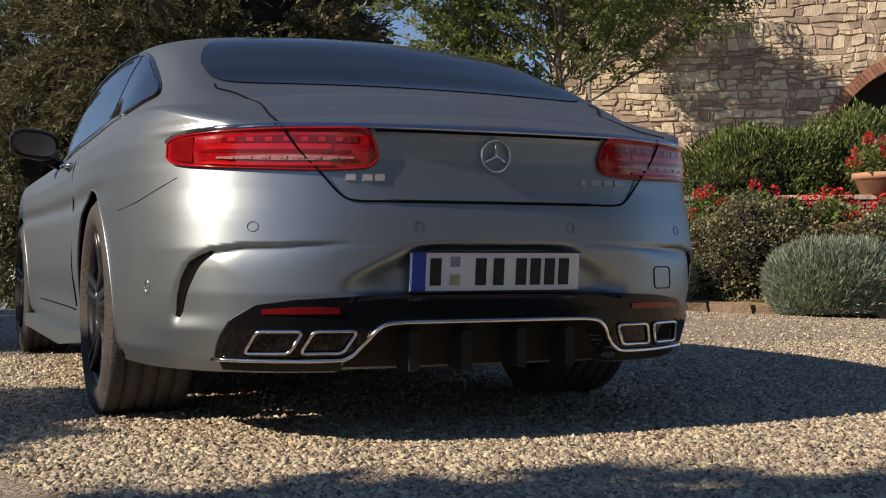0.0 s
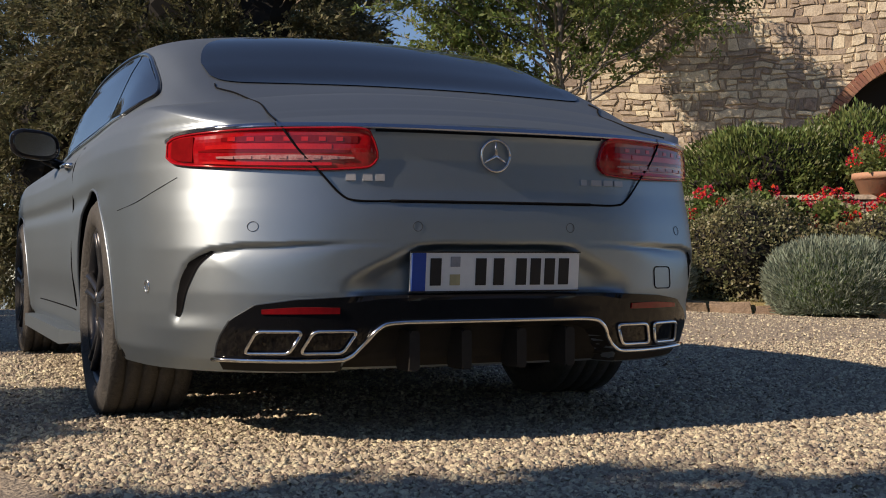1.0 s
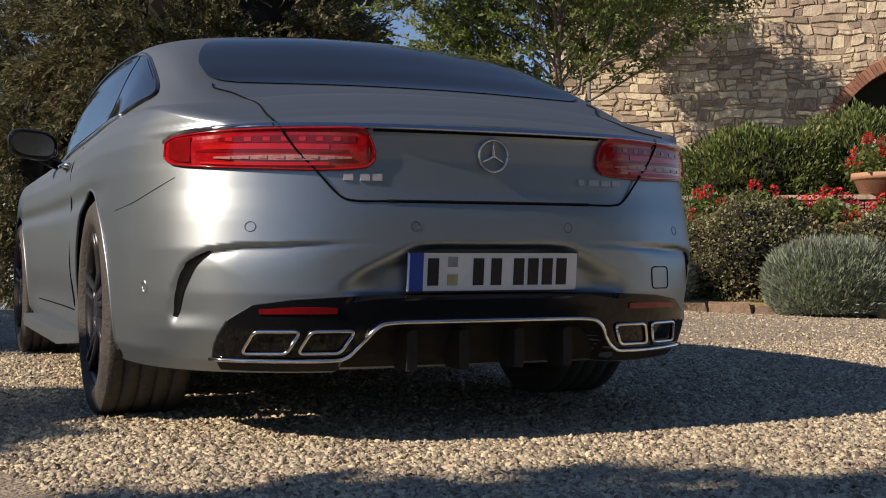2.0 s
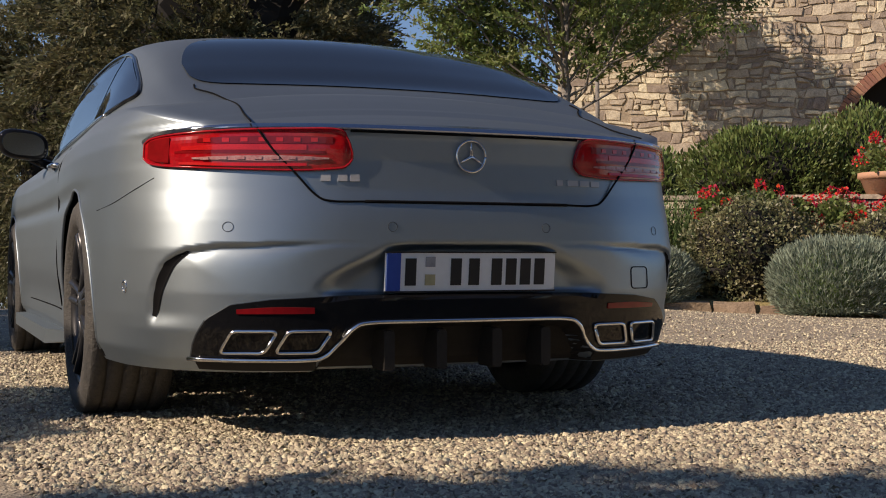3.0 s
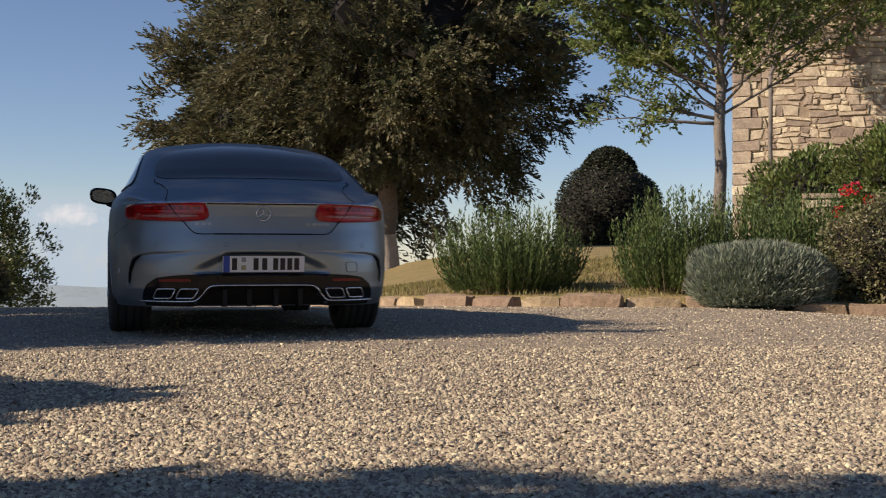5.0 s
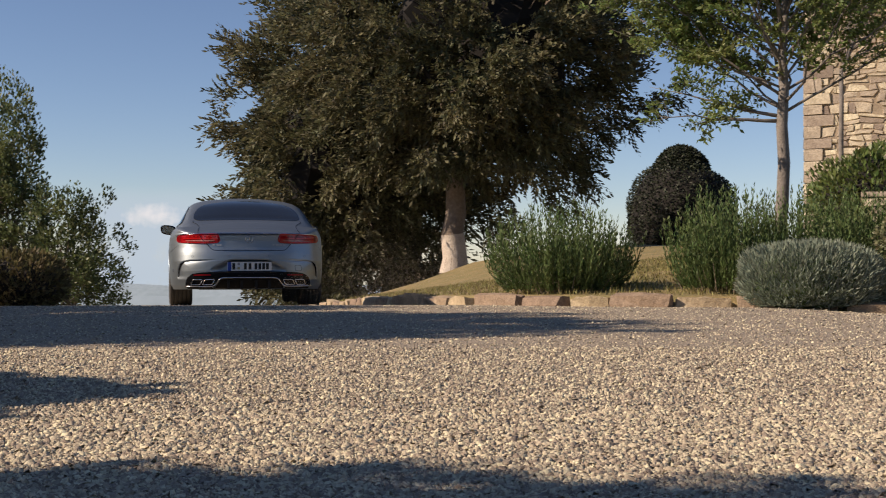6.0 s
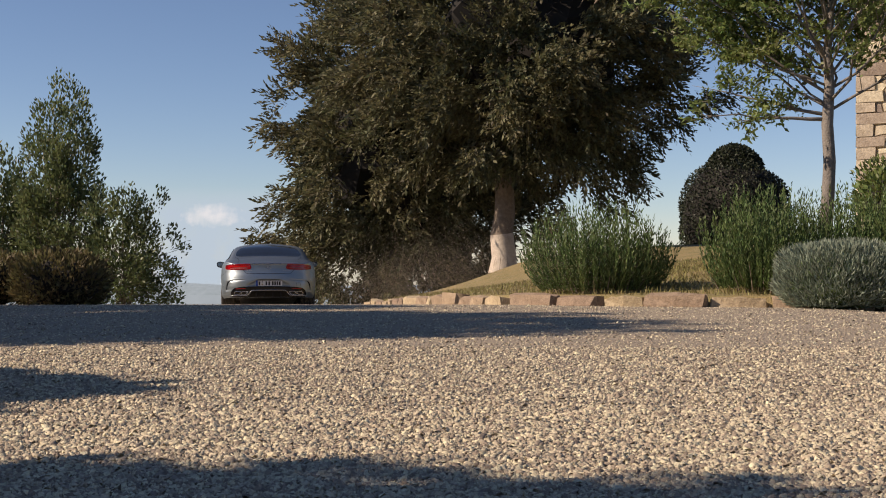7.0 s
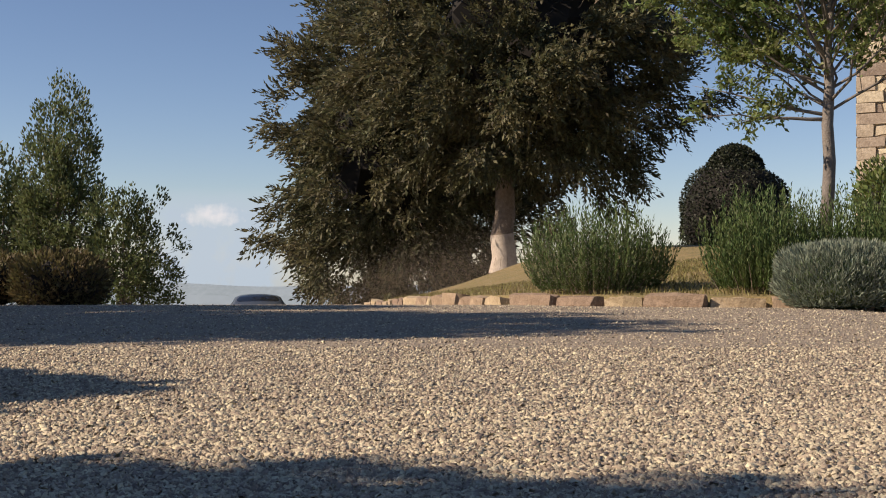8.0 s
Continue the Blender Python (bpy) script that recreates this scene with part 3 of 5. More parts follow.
dome_bush(13.3, 56.0)

RNG = np.random.default_rng(11)

# added trees round the court, out of view, that shade the gravel and the car
tree("court_tree", "unseen leafy tree added at the court's edge to shade the gravel", (-7.60, 0.36, 0), 2.4, 0.16, (0, 0, 3.7), (1.9, 1.35, 0.8), 420, 80,
     0.20, 0.11, M_GREEN, M_BARK, 0.42, "trees round the court", limbs=24, bottom=-0.9)
tree("court_tree", "unseen dense leafy tree added at the court's edge to shade the gravel", (-6.90, 3.78, 0), 1.3, 0.14, (0, 0, 2.25), (1.0, 1.12, 0.85), 320, 110,
     0.16, 0.10, M_GREEN, M_BARK, 0.26, "trees round the court", limbs=20, bottom=-0.95)
tree("court_tree", "unseen tall leafy tree added at the court's edge to shade the gravel", (-10.0, 8.2, 0), 2.4, 0.2, (0, 0, 4.7), (2.0, 2.2, 2.3), 300, 60,
     0.20, 0.10, M_GREEN, M_BARK, 0.45, "trees round the court", limbs=26, bottom=-0.9)
tree("court_tree", "unseen leafy tree added at the court's edge to shade the gravel", (-11.6, 11.6, 0), 2.4, 0.2, (0, 0, 4.4), (2.2, 1.5, 2.0), 240, 60,
     0.20, 0.10, M_GREEN, M_BARK, 0.45, "trees round the court", limbs=24, bottom=-0.9)
# added behind the camera to darken reflections in the car's tail
back = tree("court_tree", "unseen large dark evergreen added behind the court to darken reflections", (3.0, -15.0, 0), 1.6, 0.3, (0, 0, 5.0), (4.2, 2.6, 5.2), 200, 50,
     0.66, 0.30, M_PINE, M_BARK, 0.9, "trees round the court", limbs=20, bottom=-0.98)
copy_thing(back, pose(9.5, -13.0, 0, 0, 0, 100))
copy_thing(back, pose(15.0, -7.0, 0, 0, 0, 200))
# added row on the left that darkens reflections in the car's flank
screen = tree("court_tree", "unseen dark evergreen added beyond the court to darken reflections", (-24.0, -9.0, 0), 1.4, 0.25, (0, 0, 4.2), (3.4, 3.4, 4.3), 150, 45,
     0.62, 0.30, M_PINE, M_BARK, 0.9, "trees round the court", limbs=14, bottom=-0.98, core=0.6)
for k, (x, y) in enumerate(((-24.5, -2.5), (-23.8, 4.0), (-24.6, 10.5), (-24.0, 17.0), (-25.0, 23.5))):
    copy_thing(screen, pose(x, y, 0, 0, 0, 70 * k + 40))
# half-size copies that keep low horizon light off the car's left flank
for k, (x, y) in enumerate(((-9.6, 18.5), (-12.0, 22.0), (-13.4, 25.8), (-15.6, 30.0))):
    copy_thing(screen, pose(x, y, road_z(y) - 0.1, 0, 0, 50 * k) @ Matrix.Scale(0.5, 4))

build_kerb()
build_gravel()


# ---- the house ----
def build_house():
    """Rubble wall with a broad round brick arch, facing the court."""
    owner = thing("house", "old rubble-stone farmhouse wall with a brick arch", "house", kind="structure")
    x0, y0, y1, zt = 0.0, -16.0, 4.45, 12.0
    ya, ra, za = -6.15, 2.8, 3.2
    bm = bmesh.new()
    # wall face in columns, open under the arch
    ys = [y0] + [ya + ra * math.cos(math.pi * k / 16) * -1 for k in range(17)] + [y1]
    for a, b in zip(ys, ys[1:]):
        def low(y):
            return za + math.sqrt(max(0, ra * ra - (y - ya) ** 2)) if ya - ra - 1e-6 <= y <= ya + ra + 1e-6 else -1
        la, lb = (low(a), low(b)) if (a >= ya - ra - 1e-6 and b <= ya + ra + 1e-6) else (-1, -1)
        q = [(x0, a, la), (x0, b, lb), (x0, b, zt), (x0, a, zt)]
        fr = [bm.verts.new(p) for p in q]
        bk = [bm.verts.new((p[0] + 0.6, p[1], p[2])) for p in q]
        bm.faces.new(fr)
        bm.faces.new(bk[::-1])
        for k in range(4):
            bm.faces.new((fr[k], bk[k], bk[(k + 1) % 4], fr[(k + 1) % 4]))
    bmesh.ops.remove_doubles(bm, verts=bm.verts[:], dist=0.001)
    part("wall", bm, owner, material=M_WALL)
    # solid near-black box that paints the dark seen through the arch
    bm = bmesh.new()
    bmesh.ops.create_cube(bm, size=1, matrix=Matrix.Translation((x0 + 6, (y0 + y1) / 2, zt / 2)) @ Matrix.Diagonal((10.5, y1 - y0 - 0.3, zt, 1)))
    part("arch_dark_box", bm, owner, material=M_DARK)
    rnd = random.Random(11)
    near, v, f = 0, [], []
    def warp(y, z):
        """Rough courses: wavy and uneven."""
        return (y + 0.12 * noise.noise((y * 0.9, z * 1.3, 5)) + 0.09 * noise.noise((y * 2.6, z * 3.0, 8)),
                z + 0.10 * noise.noise((y * 0.5, z * 1.1, 1)) + 0.08 * noise.noise((y * 2.2, z * 2.6, 4)))

    def lay(cy, cz, w, h):
        """One stone: a six-cornered face, bulging, with sunken joints."""
        nonlocal near
        if math.hypot(cy - ya, max(0, cz - za)) < ra + 0.34:
            return
        bulge = rnd.uniform(0.01, 0.055)
        hh, ww = h / 2 - 0.011, w / 2 - 0.013
        o = len(v)
        j = [rnd.uniform(-0.042, 0.042) for _ in range(12)]
        ring = [(-ww + j[0], -hh + j[1] * 0.6), (j[2] * 3, -hh + j[3] * 0.6), (ww + j[4], -hh + j[5] * 0.6), (ww + j[6], hh + j[7] * 0.6), (j[8] * 3, hh + j[9] * 0.6), (-ww + j[10], hh + j[11] * 0.6)]
        for a, b in ring:
            wy, wz = warp(cy + a, cz + b)
            v.append((x0 + 0.01, wy, wz))
        for a, b in ring:
            wy, wz = warp(cy + a * (1 - 0.018 / ww), cz + b * (1 - 0.016 / hh))
            v.append((x0 - bulge + rnd.uniform(-0.008, 0.008), wy, wz))
        for k in range(6):
            f.append((o + k, o + (k + 1) % 6, o + 6 + (k + 1) % 6, o + 6 + k))
        f.append(tuple(o + 6 + k for k in range(6)))
        if -6.5 < cy < 3.0 and 3.2 < cz < 8 and near < 300:
            near += 1
            me = mesh_from("stone", [Vector(p) - Vector((x0, cy, cz)) for p in v[o:]], [tuple(i - o for i in q) for q in f[-7:]], M_RUBBLE)
            ob = part("stone", me, owner)
            ob.location = (x0, cy, cz)
            del v[o:], f[-7:]

    z = 0.9
    while z < 9.5:
        h = rnd.uniform(0.15, 0.40)
        y = y0 + rnd.uniform(0, 0.3)
        while y < y1 - 0.62:
            w = rnd.choice((0.17, 0.23, 0.30, 0.38, 0.50, 0.74)) * rnd.uniform(0.8, 1.2)
            w = min(w, y1 - 0.42 - y)
            k = rnd.random()
            if k < 0.6 and h > 0.22:
                c = h * rnd.uniform(0.35, 0.65)
                lay(y + w / 2, z + c / 2, w, c)
                if rnd.random() < 0.5 and w > 0.4:
                    lay(y + w * 0.25, z + (h + c) / 2, w * 0.5, h - c)
                    lay(y + w * 0.75, z + (h + c) / 2, w * 0.5, h - c)
                else:
                    lay(y + w / 2, z + (h + c) / 2, w, h - c)
            else:
                lay(y + w / 2, z + h / 2, w * (0.6 if k > 0.9 else 1), h)
                if k > 0.9:
                    lay(y + w * 0.9, z + h / 2, w * 0.3, h)
            y += w
        z += h
    # squared corner stones, long and short by turns
    z, k = 0.9, 0
    while z < 9.5:
        h, w = rnd.uniform(0.26, 0.42), (0.74, 0.48)[k % 2] * rnd.uniform(0.9, 1.1)
        bm = bmesh.new()
        bmesh.ops.create_cube(bm, size=1, matrix=Matrix.Diagonal((0.30, w, h - 0.02, 1)))
        bmesh.ops.bevel(bm, geom=bm.edges[:], offset=0.025, segments=1)
        for q in bm.verts:
            q.co += Vector((rnd.uniform(-1, 1), rnd.uniform(-1, 1), rnd.uniform(-1, 1))) * 0.012
        ob = part("corner_stone", bm, owner, material=M_RUBBLE)
        ob.location = (x0 + 0.08, y1 - w / 2 + 0.03, z + h / 2)
        z, k = z + h, k + 1
    tagged(part("stonework", mesh_from("stonework", v, f, M_RUBBLE2), owner), kind="stuff")
    for k in range(72):
        a = math.pi * (k + 0.5) / 72
        bm = bmesh.new()
        bmesh.ops.create_cube(bm, size=1, matrix=Matrix.Diagonal((0.34, 0.115, 0.34, 1)))
        bmesh.ops.bevel(bm, geom=bm.edges[:], offset=0.012, segments=1)
        ob = part("brick", bm, owner, material=M_BRICK)
        ob.matrix_world = Matrix.Translation((x0 + 0.09, ya + (ra + 0.15) * math.cos(a), za + (ra + 0.15) * math.sin(a))) @ Matrix.Rotation(a - math.pi / 2, 4, "X")
    owner.matrix_basis = pose(15.46, 32.1, 0, 0, 0, 62)


build_house()


def build_terrace_wall():
    """Low dry-stone wall with a flat coping behind the roses."""
    owner = thing("terrace_wall", "low dry-stone retaining wall with flat coping", "wall", kind="structure")
    a, b = Vector((5.6, 15.0, 0)), Vector((11.0, 12.6, 0))
    d = (b - a).normalized()
    ang = math.atan2(d.y, d.x)
    base = Matrix.Translation(a) @ Matrix.Rotation(ang, 4, "Z")
    ln = (b - a).length
    bm = bmesh.new()
    bmesh.ops.create_cube(bm, size=1, matrix=base @ Matrix.Translation((ln / 2, 0.25, 0.55)) @ Matrix.Diagonal((ln, 0.36, 1.4, 1)))
    part("core", bm, owner, material=M_WALL)
    bm = bmesh.new()
    bmesh.ops.create_cube(bm, size=1, matrix=base @ Matrix.Translation((ln / 2, 2.6, 0.55)) @ Matrix.Diagonal((ln, 4.3, 1.34, 1)))
    part("terrace_soil", bm, owner, material=M_SOIL)
    rnd = random.Random(3)
    z = 0.35
    while z < 1.2:
        h = rnd.uniform(0.09, 0.15)
        x = rnd.uniform(0, 0.2)
        while x < ln:
            w = rnd.uniform(0.18, 0.42)
            bm = bmesh.new()
            bmesh.ops.create_cube(bm, size=1, matrix=Matrix.Diagonal((w - 0.02, 0.16, h - 0.015, 1)))
            bmesh.ops.bevel(bm, geom=bm.edges[:], offset=0.012, segments=1)
            for q in bm.verts:
                q.co += Vector((rnd.uniform(-1, 1), rnd.uniform(-1, 1), rnd.uniform(-1, 1))) * 0.008
            ob = part("stone", bm, owner, material=M_RUBBLE)
            ob.matrix_world = base @ Matrix.Translation((x + w / 2, 0.06 + rnd.uniform(-0.015, 0.015), z + h / 2))
            x += w
        z += h
    x = 0
    while x < ln - 0.2:
        w = rnd.uniform(0.45, 0.8)
        bm = bmesh.new()
        bmesh.ops.create_cube(bm, size=1, matrix=Matrix.Diagonal((w - 0.015, 0.48, 0.06, 1)))
        bmesh.ops.bevel(bm, geom=bm.edges[:], offset=0.01, segments=1)
        ob = part("coping_stone", bm, owner, material=M_RUBBLE)
        ob.matrix_world = base @ Matrix.Translation((x + w / 2, 0.2, 1.29))
        x += w


build_terrace_wall()


def geranium(x, y, z, r, n, pot):
    """Red geraniums: round flower heads over green leaves, some in a terracotta pot."""
    owner = thing("geranium", "bright red geraniums" + (" in a terracotta pot" if pot else " hanging over the wall"), "flowers", "geraniums", at=pose(x, y, z))
    lift = 0.0
    if pot:
        prof = [(0.0, 0.0), (0.34, 0.0), (0.42, 0.20), (0.455, 0.21), (0.455, 0.28), (0.40, 0.28), (0.39, 0.24), (0.0, 0.24)]
        v, f = [], []
        for k in range(28):
            w = 2 * math.pi * k / 28
            v += [(q[0] * math.cos(w), q[0] * math.sin(w), q[1]) for q in prof]
        m = len(prof)
        for k in range(28):
            for j in range(m - 1):
                f.append((k * m + j, ((k + 1) % 28) * m + j, ((k + 1) % 28) * m + j + 1, k * m + j + 1))
        part("pot", mesh_from("pot", v, f, M_TERRA, True), owner, "terracotta pot")
        lift = 0.24
    pts, d = blob_points(1500, (0, 0, lift + r * 0.4), (r, r, r * 0.7), 0.8, -0.8, 0.3, x)
    part("leaves", leaf_cloud("leaves", pts, 0.06, 0.05, M_LAUREL, d, 0.9), owner)
    heads, d = blob_points(n, (0, 0, lift + r * 0.55), (r * 1.05, r * 1.05, r * 0.95), 0.2, -0.55, 0.3, x + 4)
    c = np.repeat(heads, 40, 0)
    o = unit(len(c)) * 0.062
    part("blossoms", leaf_cloud("blossoms", c + o * 0.8, 0.035, 0.035, M_RED, o / 0.06, 0.6), owner, "red blossom heads")


geranium(8.42, 13.95, 1.32, 0.46, 24, True)
geranium(9.25, 13.55, 1.32, 0.44, 22, True)
geranium(7.5, 13.85, 0.85, 0.36, 16, False)
geranium(8.3, 13.5, 0.85, 0.40, 16, False)
geranium(5.75, 13.6, 0.98, 0.26, 7, False)
geranium(6.25, 13.55, 1.0, 0.28, 9, False)
geranium(6.75, 13.6, 0.95, 0.24, 6, False)


# ---- distance ----
def build_distance():
    # the pale blue base colour paints distance haze onto the hills
    m = mat("haze_tinted_land", (0.33, 0.42, 0.47), 1.0, other=(0.27, 0.35, 0.39), scale=0.02)
    for d, h, name in ((330, -9.6, "far_hills"), (1400, -34.0, "far_hills"), (3200, -70.0, "far_hills")):
        v, f = [], []
        n = 120
        for k in range(n + 1):
            x = (-0.9 + 1.8 * k / n) * d
            top = h + d * 0.004 * noise.noise((x / d * 5, d, 0)) + d * 0.002 * noise.noise((x / d * 22, d, 1))
            v += [(x, d * 0.9, h - d * 0.06), (x, d, top), (x, d * 1.3, h - d * 0.06)]
        for k in range(n):
            for j in range(2):
                f.append((k * 3 + j, (k + 1) * 3 + j, (k + 1) * 3 + j + 1, k * 3 + j + 1))
        tagged(new(name, mesh_from(name, v, f, m, True)), "distant hills beyond the crest, haze painted into their blue", "hills", kind="structure")
    # soft cloud bank far behind everything; a glowing sheet, its lower part painted haze
    m = bpy.data.materials.new("cloud_and_haze")
    m.use_nodes = True
    nt = m.node_tree
    nd, ln = nt.nodes, nt.links
    nd.remove(nd["Principled BSDF"])
    co, n1 = nd.new("ShaderNodeTexCoord"), nd.new("ShaderNodeTexNoise")
    n1.inputs["Scale"].default_value, n1.inputs["Detail"].default_value = 0.011, 6
    ln.new(co.outputs["Object"], n1.inputs["Vector"])
    sep = nd.new("ShaderNodeSeparateXYZ")
    ln.new(co.outputs["Object"], sep.inputs[0])

    def curve(src, stops):
        mr = nd.new("ShaderNodeValToRGB")
        sc = nd.new("ShaderNodeMapRange")
        lo, hi = stops[0][0], stops[-1][0]
        sc.inputs[1].default_value, sc.inputs[2].default_value = lo, hi
        ln.new(src, sc.inputs[0])
        ln.new(sc.outputs[0], mr.inputs[0])
        el = mr.color_ramp.elements
        el[0].color = (stops[0][1],) * 3 + (1,)
        el[-1].color = (stops[-1][1],) * 3 + (1,)
        for p, w in stops[1:-1]:
            el.new((p - lo) / (hi - lo)).color = (w, w, w, 1)
        return mr.outputs[0]

    def op(kind, a, b):
        o = nd.new("ShaderNodeMath")
        o.operation = kind
        for k, q in enumerate((a, b)):
            if isinstance(q, float):
                o.inputs[k].default_value = q
            else:
                ln.new(q, o.inputs[k])
        return o.outputs[0]
    hump = op("MULTIPLY", curve(sep.outputs[0], [(-330.0, 0.0), (-150.0, 0.95), (190.0, 0.95), (330.0, 0.0)]), curve(sep.outputs[2], [(-270.0, 1.0), (-20.0, 0.85), (45.0, 1.0), (80.0, 0.75), (150.0, 0.0)]))
    fac = curve(op("MULTIPLY", hump, op("ADD", n1.outputs[0], 0.35)), [(0.06, 0.0), (0.75, 0.95)])
    # one small bright head of cloud
    u = op("DIVIDE", op("ADD", sep.outputs[0], 12.0), 115.0)
    w = op("DIVIDE", op("ADD", sep.outputs[2], -40.0), 44.0)
    away = op("ADD", op("MULTIPLY", u, u), op("MULTIPLY", w, w))
    n2 = nd.new("ShaderNodeTexNoise")
    n2.inputs["Scale"].default_value, n2.inputs["Detail"].default_value = 0.03, 6
    ln.new(co.outputs["Object"], n2.inputs["Vector"])
    head = curve(op("SUBTRACT", op("MULTIPLY", n2.outputs[0], 2.2), away), [(0.1, 0.0), (1.2, 0.9)])
    fac = op("MAXIMUM", fac, head)
    em, tr, mx = nd.new("ShaderNodeEmission"), nd.new("ShaderNodeBsdfTransparent"), nd.new("ShaderNodeMixShader")
    em.inputs[1].default_value = 0.85
    tint = nd.new("ShaderNodeMix")
    tint.data_type = "RGBA"
    ln.new(head, tint.inputs[0])
    tint.inputs[6].default_value, tint.inputs[7].default_value = (0.47, 0.59, 0.67, 1), (0.78, 0.80, 0.79, 1)
    ln.new(tint.outputs[2], em.inputs[0])
    ln.new(fac, mx.inputs[0])
    ln.new(tr.outputs[0], mx.inputs[1])
    ln.new(em.outputs[0], mx.inputs[2])
    ln.new(mx.outputs[0], nd["Material Output"].inputs[0])
    me = mesh_from("backdrop", [(-330, 0, -270), (330, 0, -270), (330, 0, 150), (-330, 0, 150)], [(0, 1, 2, 3)], m)
    ob = tagged(new("backdrop", me), "soft pale cloud bank with painted haze low over the hills", "cloud", kind="structure")
    ob.location = (-4400 * 0.185, 4400, 110)
    ob.visible_shadow = False


build_distance()


# ---- the car: x to its right, y ahead, z up, from the ground under the rear axle ----
def paint_mat():
    m = mat("satin_silver_paint", (0.318, 0.370, 0.412), 0.42, 0.9, other=(0.308, 0.360, 0.402), scale=3)
    nt = m.node_tree
    b = nt.nodes["Principled BSDF"]
    fl, bp = nt.nodes.new("ShaderNodeTexNoise"), nt.nodes.new("ShaderNodeBump")
    fl.inputs["Scale"].default_value = 900
    bp.inputs["Strength"].default_value, bp.inputs["Distance"].default_value = 0.04, 0.001
    co = nt.nodes.new("ShaderNodeTexCoord")
    nt.links.new(co.outputs["Object"], fl.inputs["Vector"])
    nt.links.new(fl.outputs[0], bp.inputs["Height"])
    nt.links.new(bp.outputs[0], b.inputs["Normal"])
    b.inputs["Coat Weight"].default_value, b.inputs["Coat Roughness"].default_value = 0.15, 0.30
    b.inputs["Specular Tint"].default_value = (0.34, 0.36, 0.38, 1)
    return m


M_PAINT = paint_mat()
M_GLASS = mat("tinted_glass", (0.012, 0.014, 0.018), 0.04, vary=0.1, spec=0.6)
M_GLOSS = mat("gloss_black", (0.008, 0.008, 0.009), 0.07, vary=0.2, spec=0.3)
M_PLASTIC = mat("matt_black_plastic", (0.022, 0.020, 0.018), 0.6, vary=0.3, bump=0.2, bump_scale=120)
M_DIFF = mat("diffuser_plastic", (0.022, 0.020, 0.018), 0.7, vary=0.3, scale=6, spec=0.25)
M_CHROME = mat("chrome", (0.75, 0.75, 0.76), 0.14, 1.0, vary=0.08)
M_LETTER = mat("bright_lettering", (0.46, 0.46, 0.47), 0.35, 0.3, vary=0.05)
M_SEAM = mat("shut_line", (0.006, 0.006, 0.007), 0.9, spec=0.1)
M_REDLENS = mat("red_lens", (0.42, 0.007, 0.011), 0.10, other=(0.28, 0.004, 0.008), scale=14, spec=0.6)
M_DEEPRED = mat("dark_red_lens", (0.22, 0.006, 0.008), 0.12, vary=0.3)
M_LED = mat("clear_lens_red_tint", (0.50, 0.30, 0.28), 0.15, other=(0.35, 0.10, 0.10), scale=60)
M_RUBBER = mat("tyre_rubber", (0.036, 0.035, 0.034), 0.75, other=(0.065, 0.060, 0.053), scale=6, bump=0.3, bump_scale=90)
M_RIM = mat("dark_grey_alloy", (0.060, 0.060, 0.065), 0.35, 0.7, vary=0.2)
M_PLATEW = mat("plate_white", (0.78, 0.78, 0.76), 0.35, vary=0.05)
M_PLATEB = mat("plate_blue", (0.02, 0.07, 0.36), 0.35, vary=0.1)
M_INK = mat("plate_ink", (0.012, 0.012, 0.014), 0.5)

PLAN = [(0, -1.125), (-0.2, -1.121), (-0.4, -1.105), (-0.55, -1.072), (-0.68, -1.01), (-0.78, -0.925), (-0.855, -0.80), (-0.912, -0.60), (-0.945, -0.3), (-0.954, 0.0),
        (-0.945, 0.4), (-0.925, 0.9), (-0.92, 1.6), (-0.925, 2.3), (-0.94, 2.7), (-0.945, 2.95), (-0.93, 3.25), (-0.87, 3.52), (-0.75, 3.7), (-0.55, 3.82), (-0.28, 3.875), (0, 3.89)]


def spline(pts, n):
    """A smooth curve through the points, n samples a piece."""
    P = [Vector(p) for p in pts]
    out = []
    for k in range(len(P) - 1):
        p0 = P[k - 1] if k else P[0] * 2 - P[1]
        p3 = P[k + 2] if k + 2 < len(P) else P[-1] * 2 - P[-2]
        p1, p2 = P[k], P[k + 1]
        for j in range(n):
            t = j / n
            out.append(0.5 * ((2 * p1) + (p2 - p0) * t + (2 * p0 - 5 * p1 + 4 * p2 - p3) * t * t + (3 * p1 - p0 - 3 * p2 + p3) * t ** 3))
    return out + [P[-1].copy()]


PER = 16
OUT = np.array([(p[0], p[1]) for p in spline([(x, y, 0) for x, y in PLAN], PER)])
OUT[0, 0] = OUT[-1, 0] = 0
TAN = np.gradient(OUT, axis=0)
TAN[0], TAN[-1] = (-1, 0), (1, 0)
TAN /= np.linalg.norm(TAN, axis=1)[:, None]
NRM = np.stack([-TAN[:, 1], TAN[:, 0]], 1)  # towards the outside
NRM = np.where((NRM * (OUT - np.array([0, 1.4]))).sum(1)[:, None] > 0, NRM, -NRM)
LIDY = [-1.13, -1.05, -0.98, -0.9, -0.8, -0.7, -0.5, -0.2, 0.25, 1.0, 1.8, 2.4, 3.0, 3.5, 3.75, 3.89]
LIDZ = [0.876, 0.876, 0.878, 0.892, 0.915, 0.936, 0.962, 0.975, 0.976, 0.966, 0.952, 0.93, 0.885, 0.81, 0.74, 0.68]
CROWNY = [-1.13, -1.06, -1.0, -0.9, -0.7, -0.5, 0, 2.0, 2.7, 3.5, 3.89]
CROWN = [0.0, 0.018, 0.035, 0.058, 0.078, 0.088, 0.08, 0.07, 0.10, 0.10, 0.02]
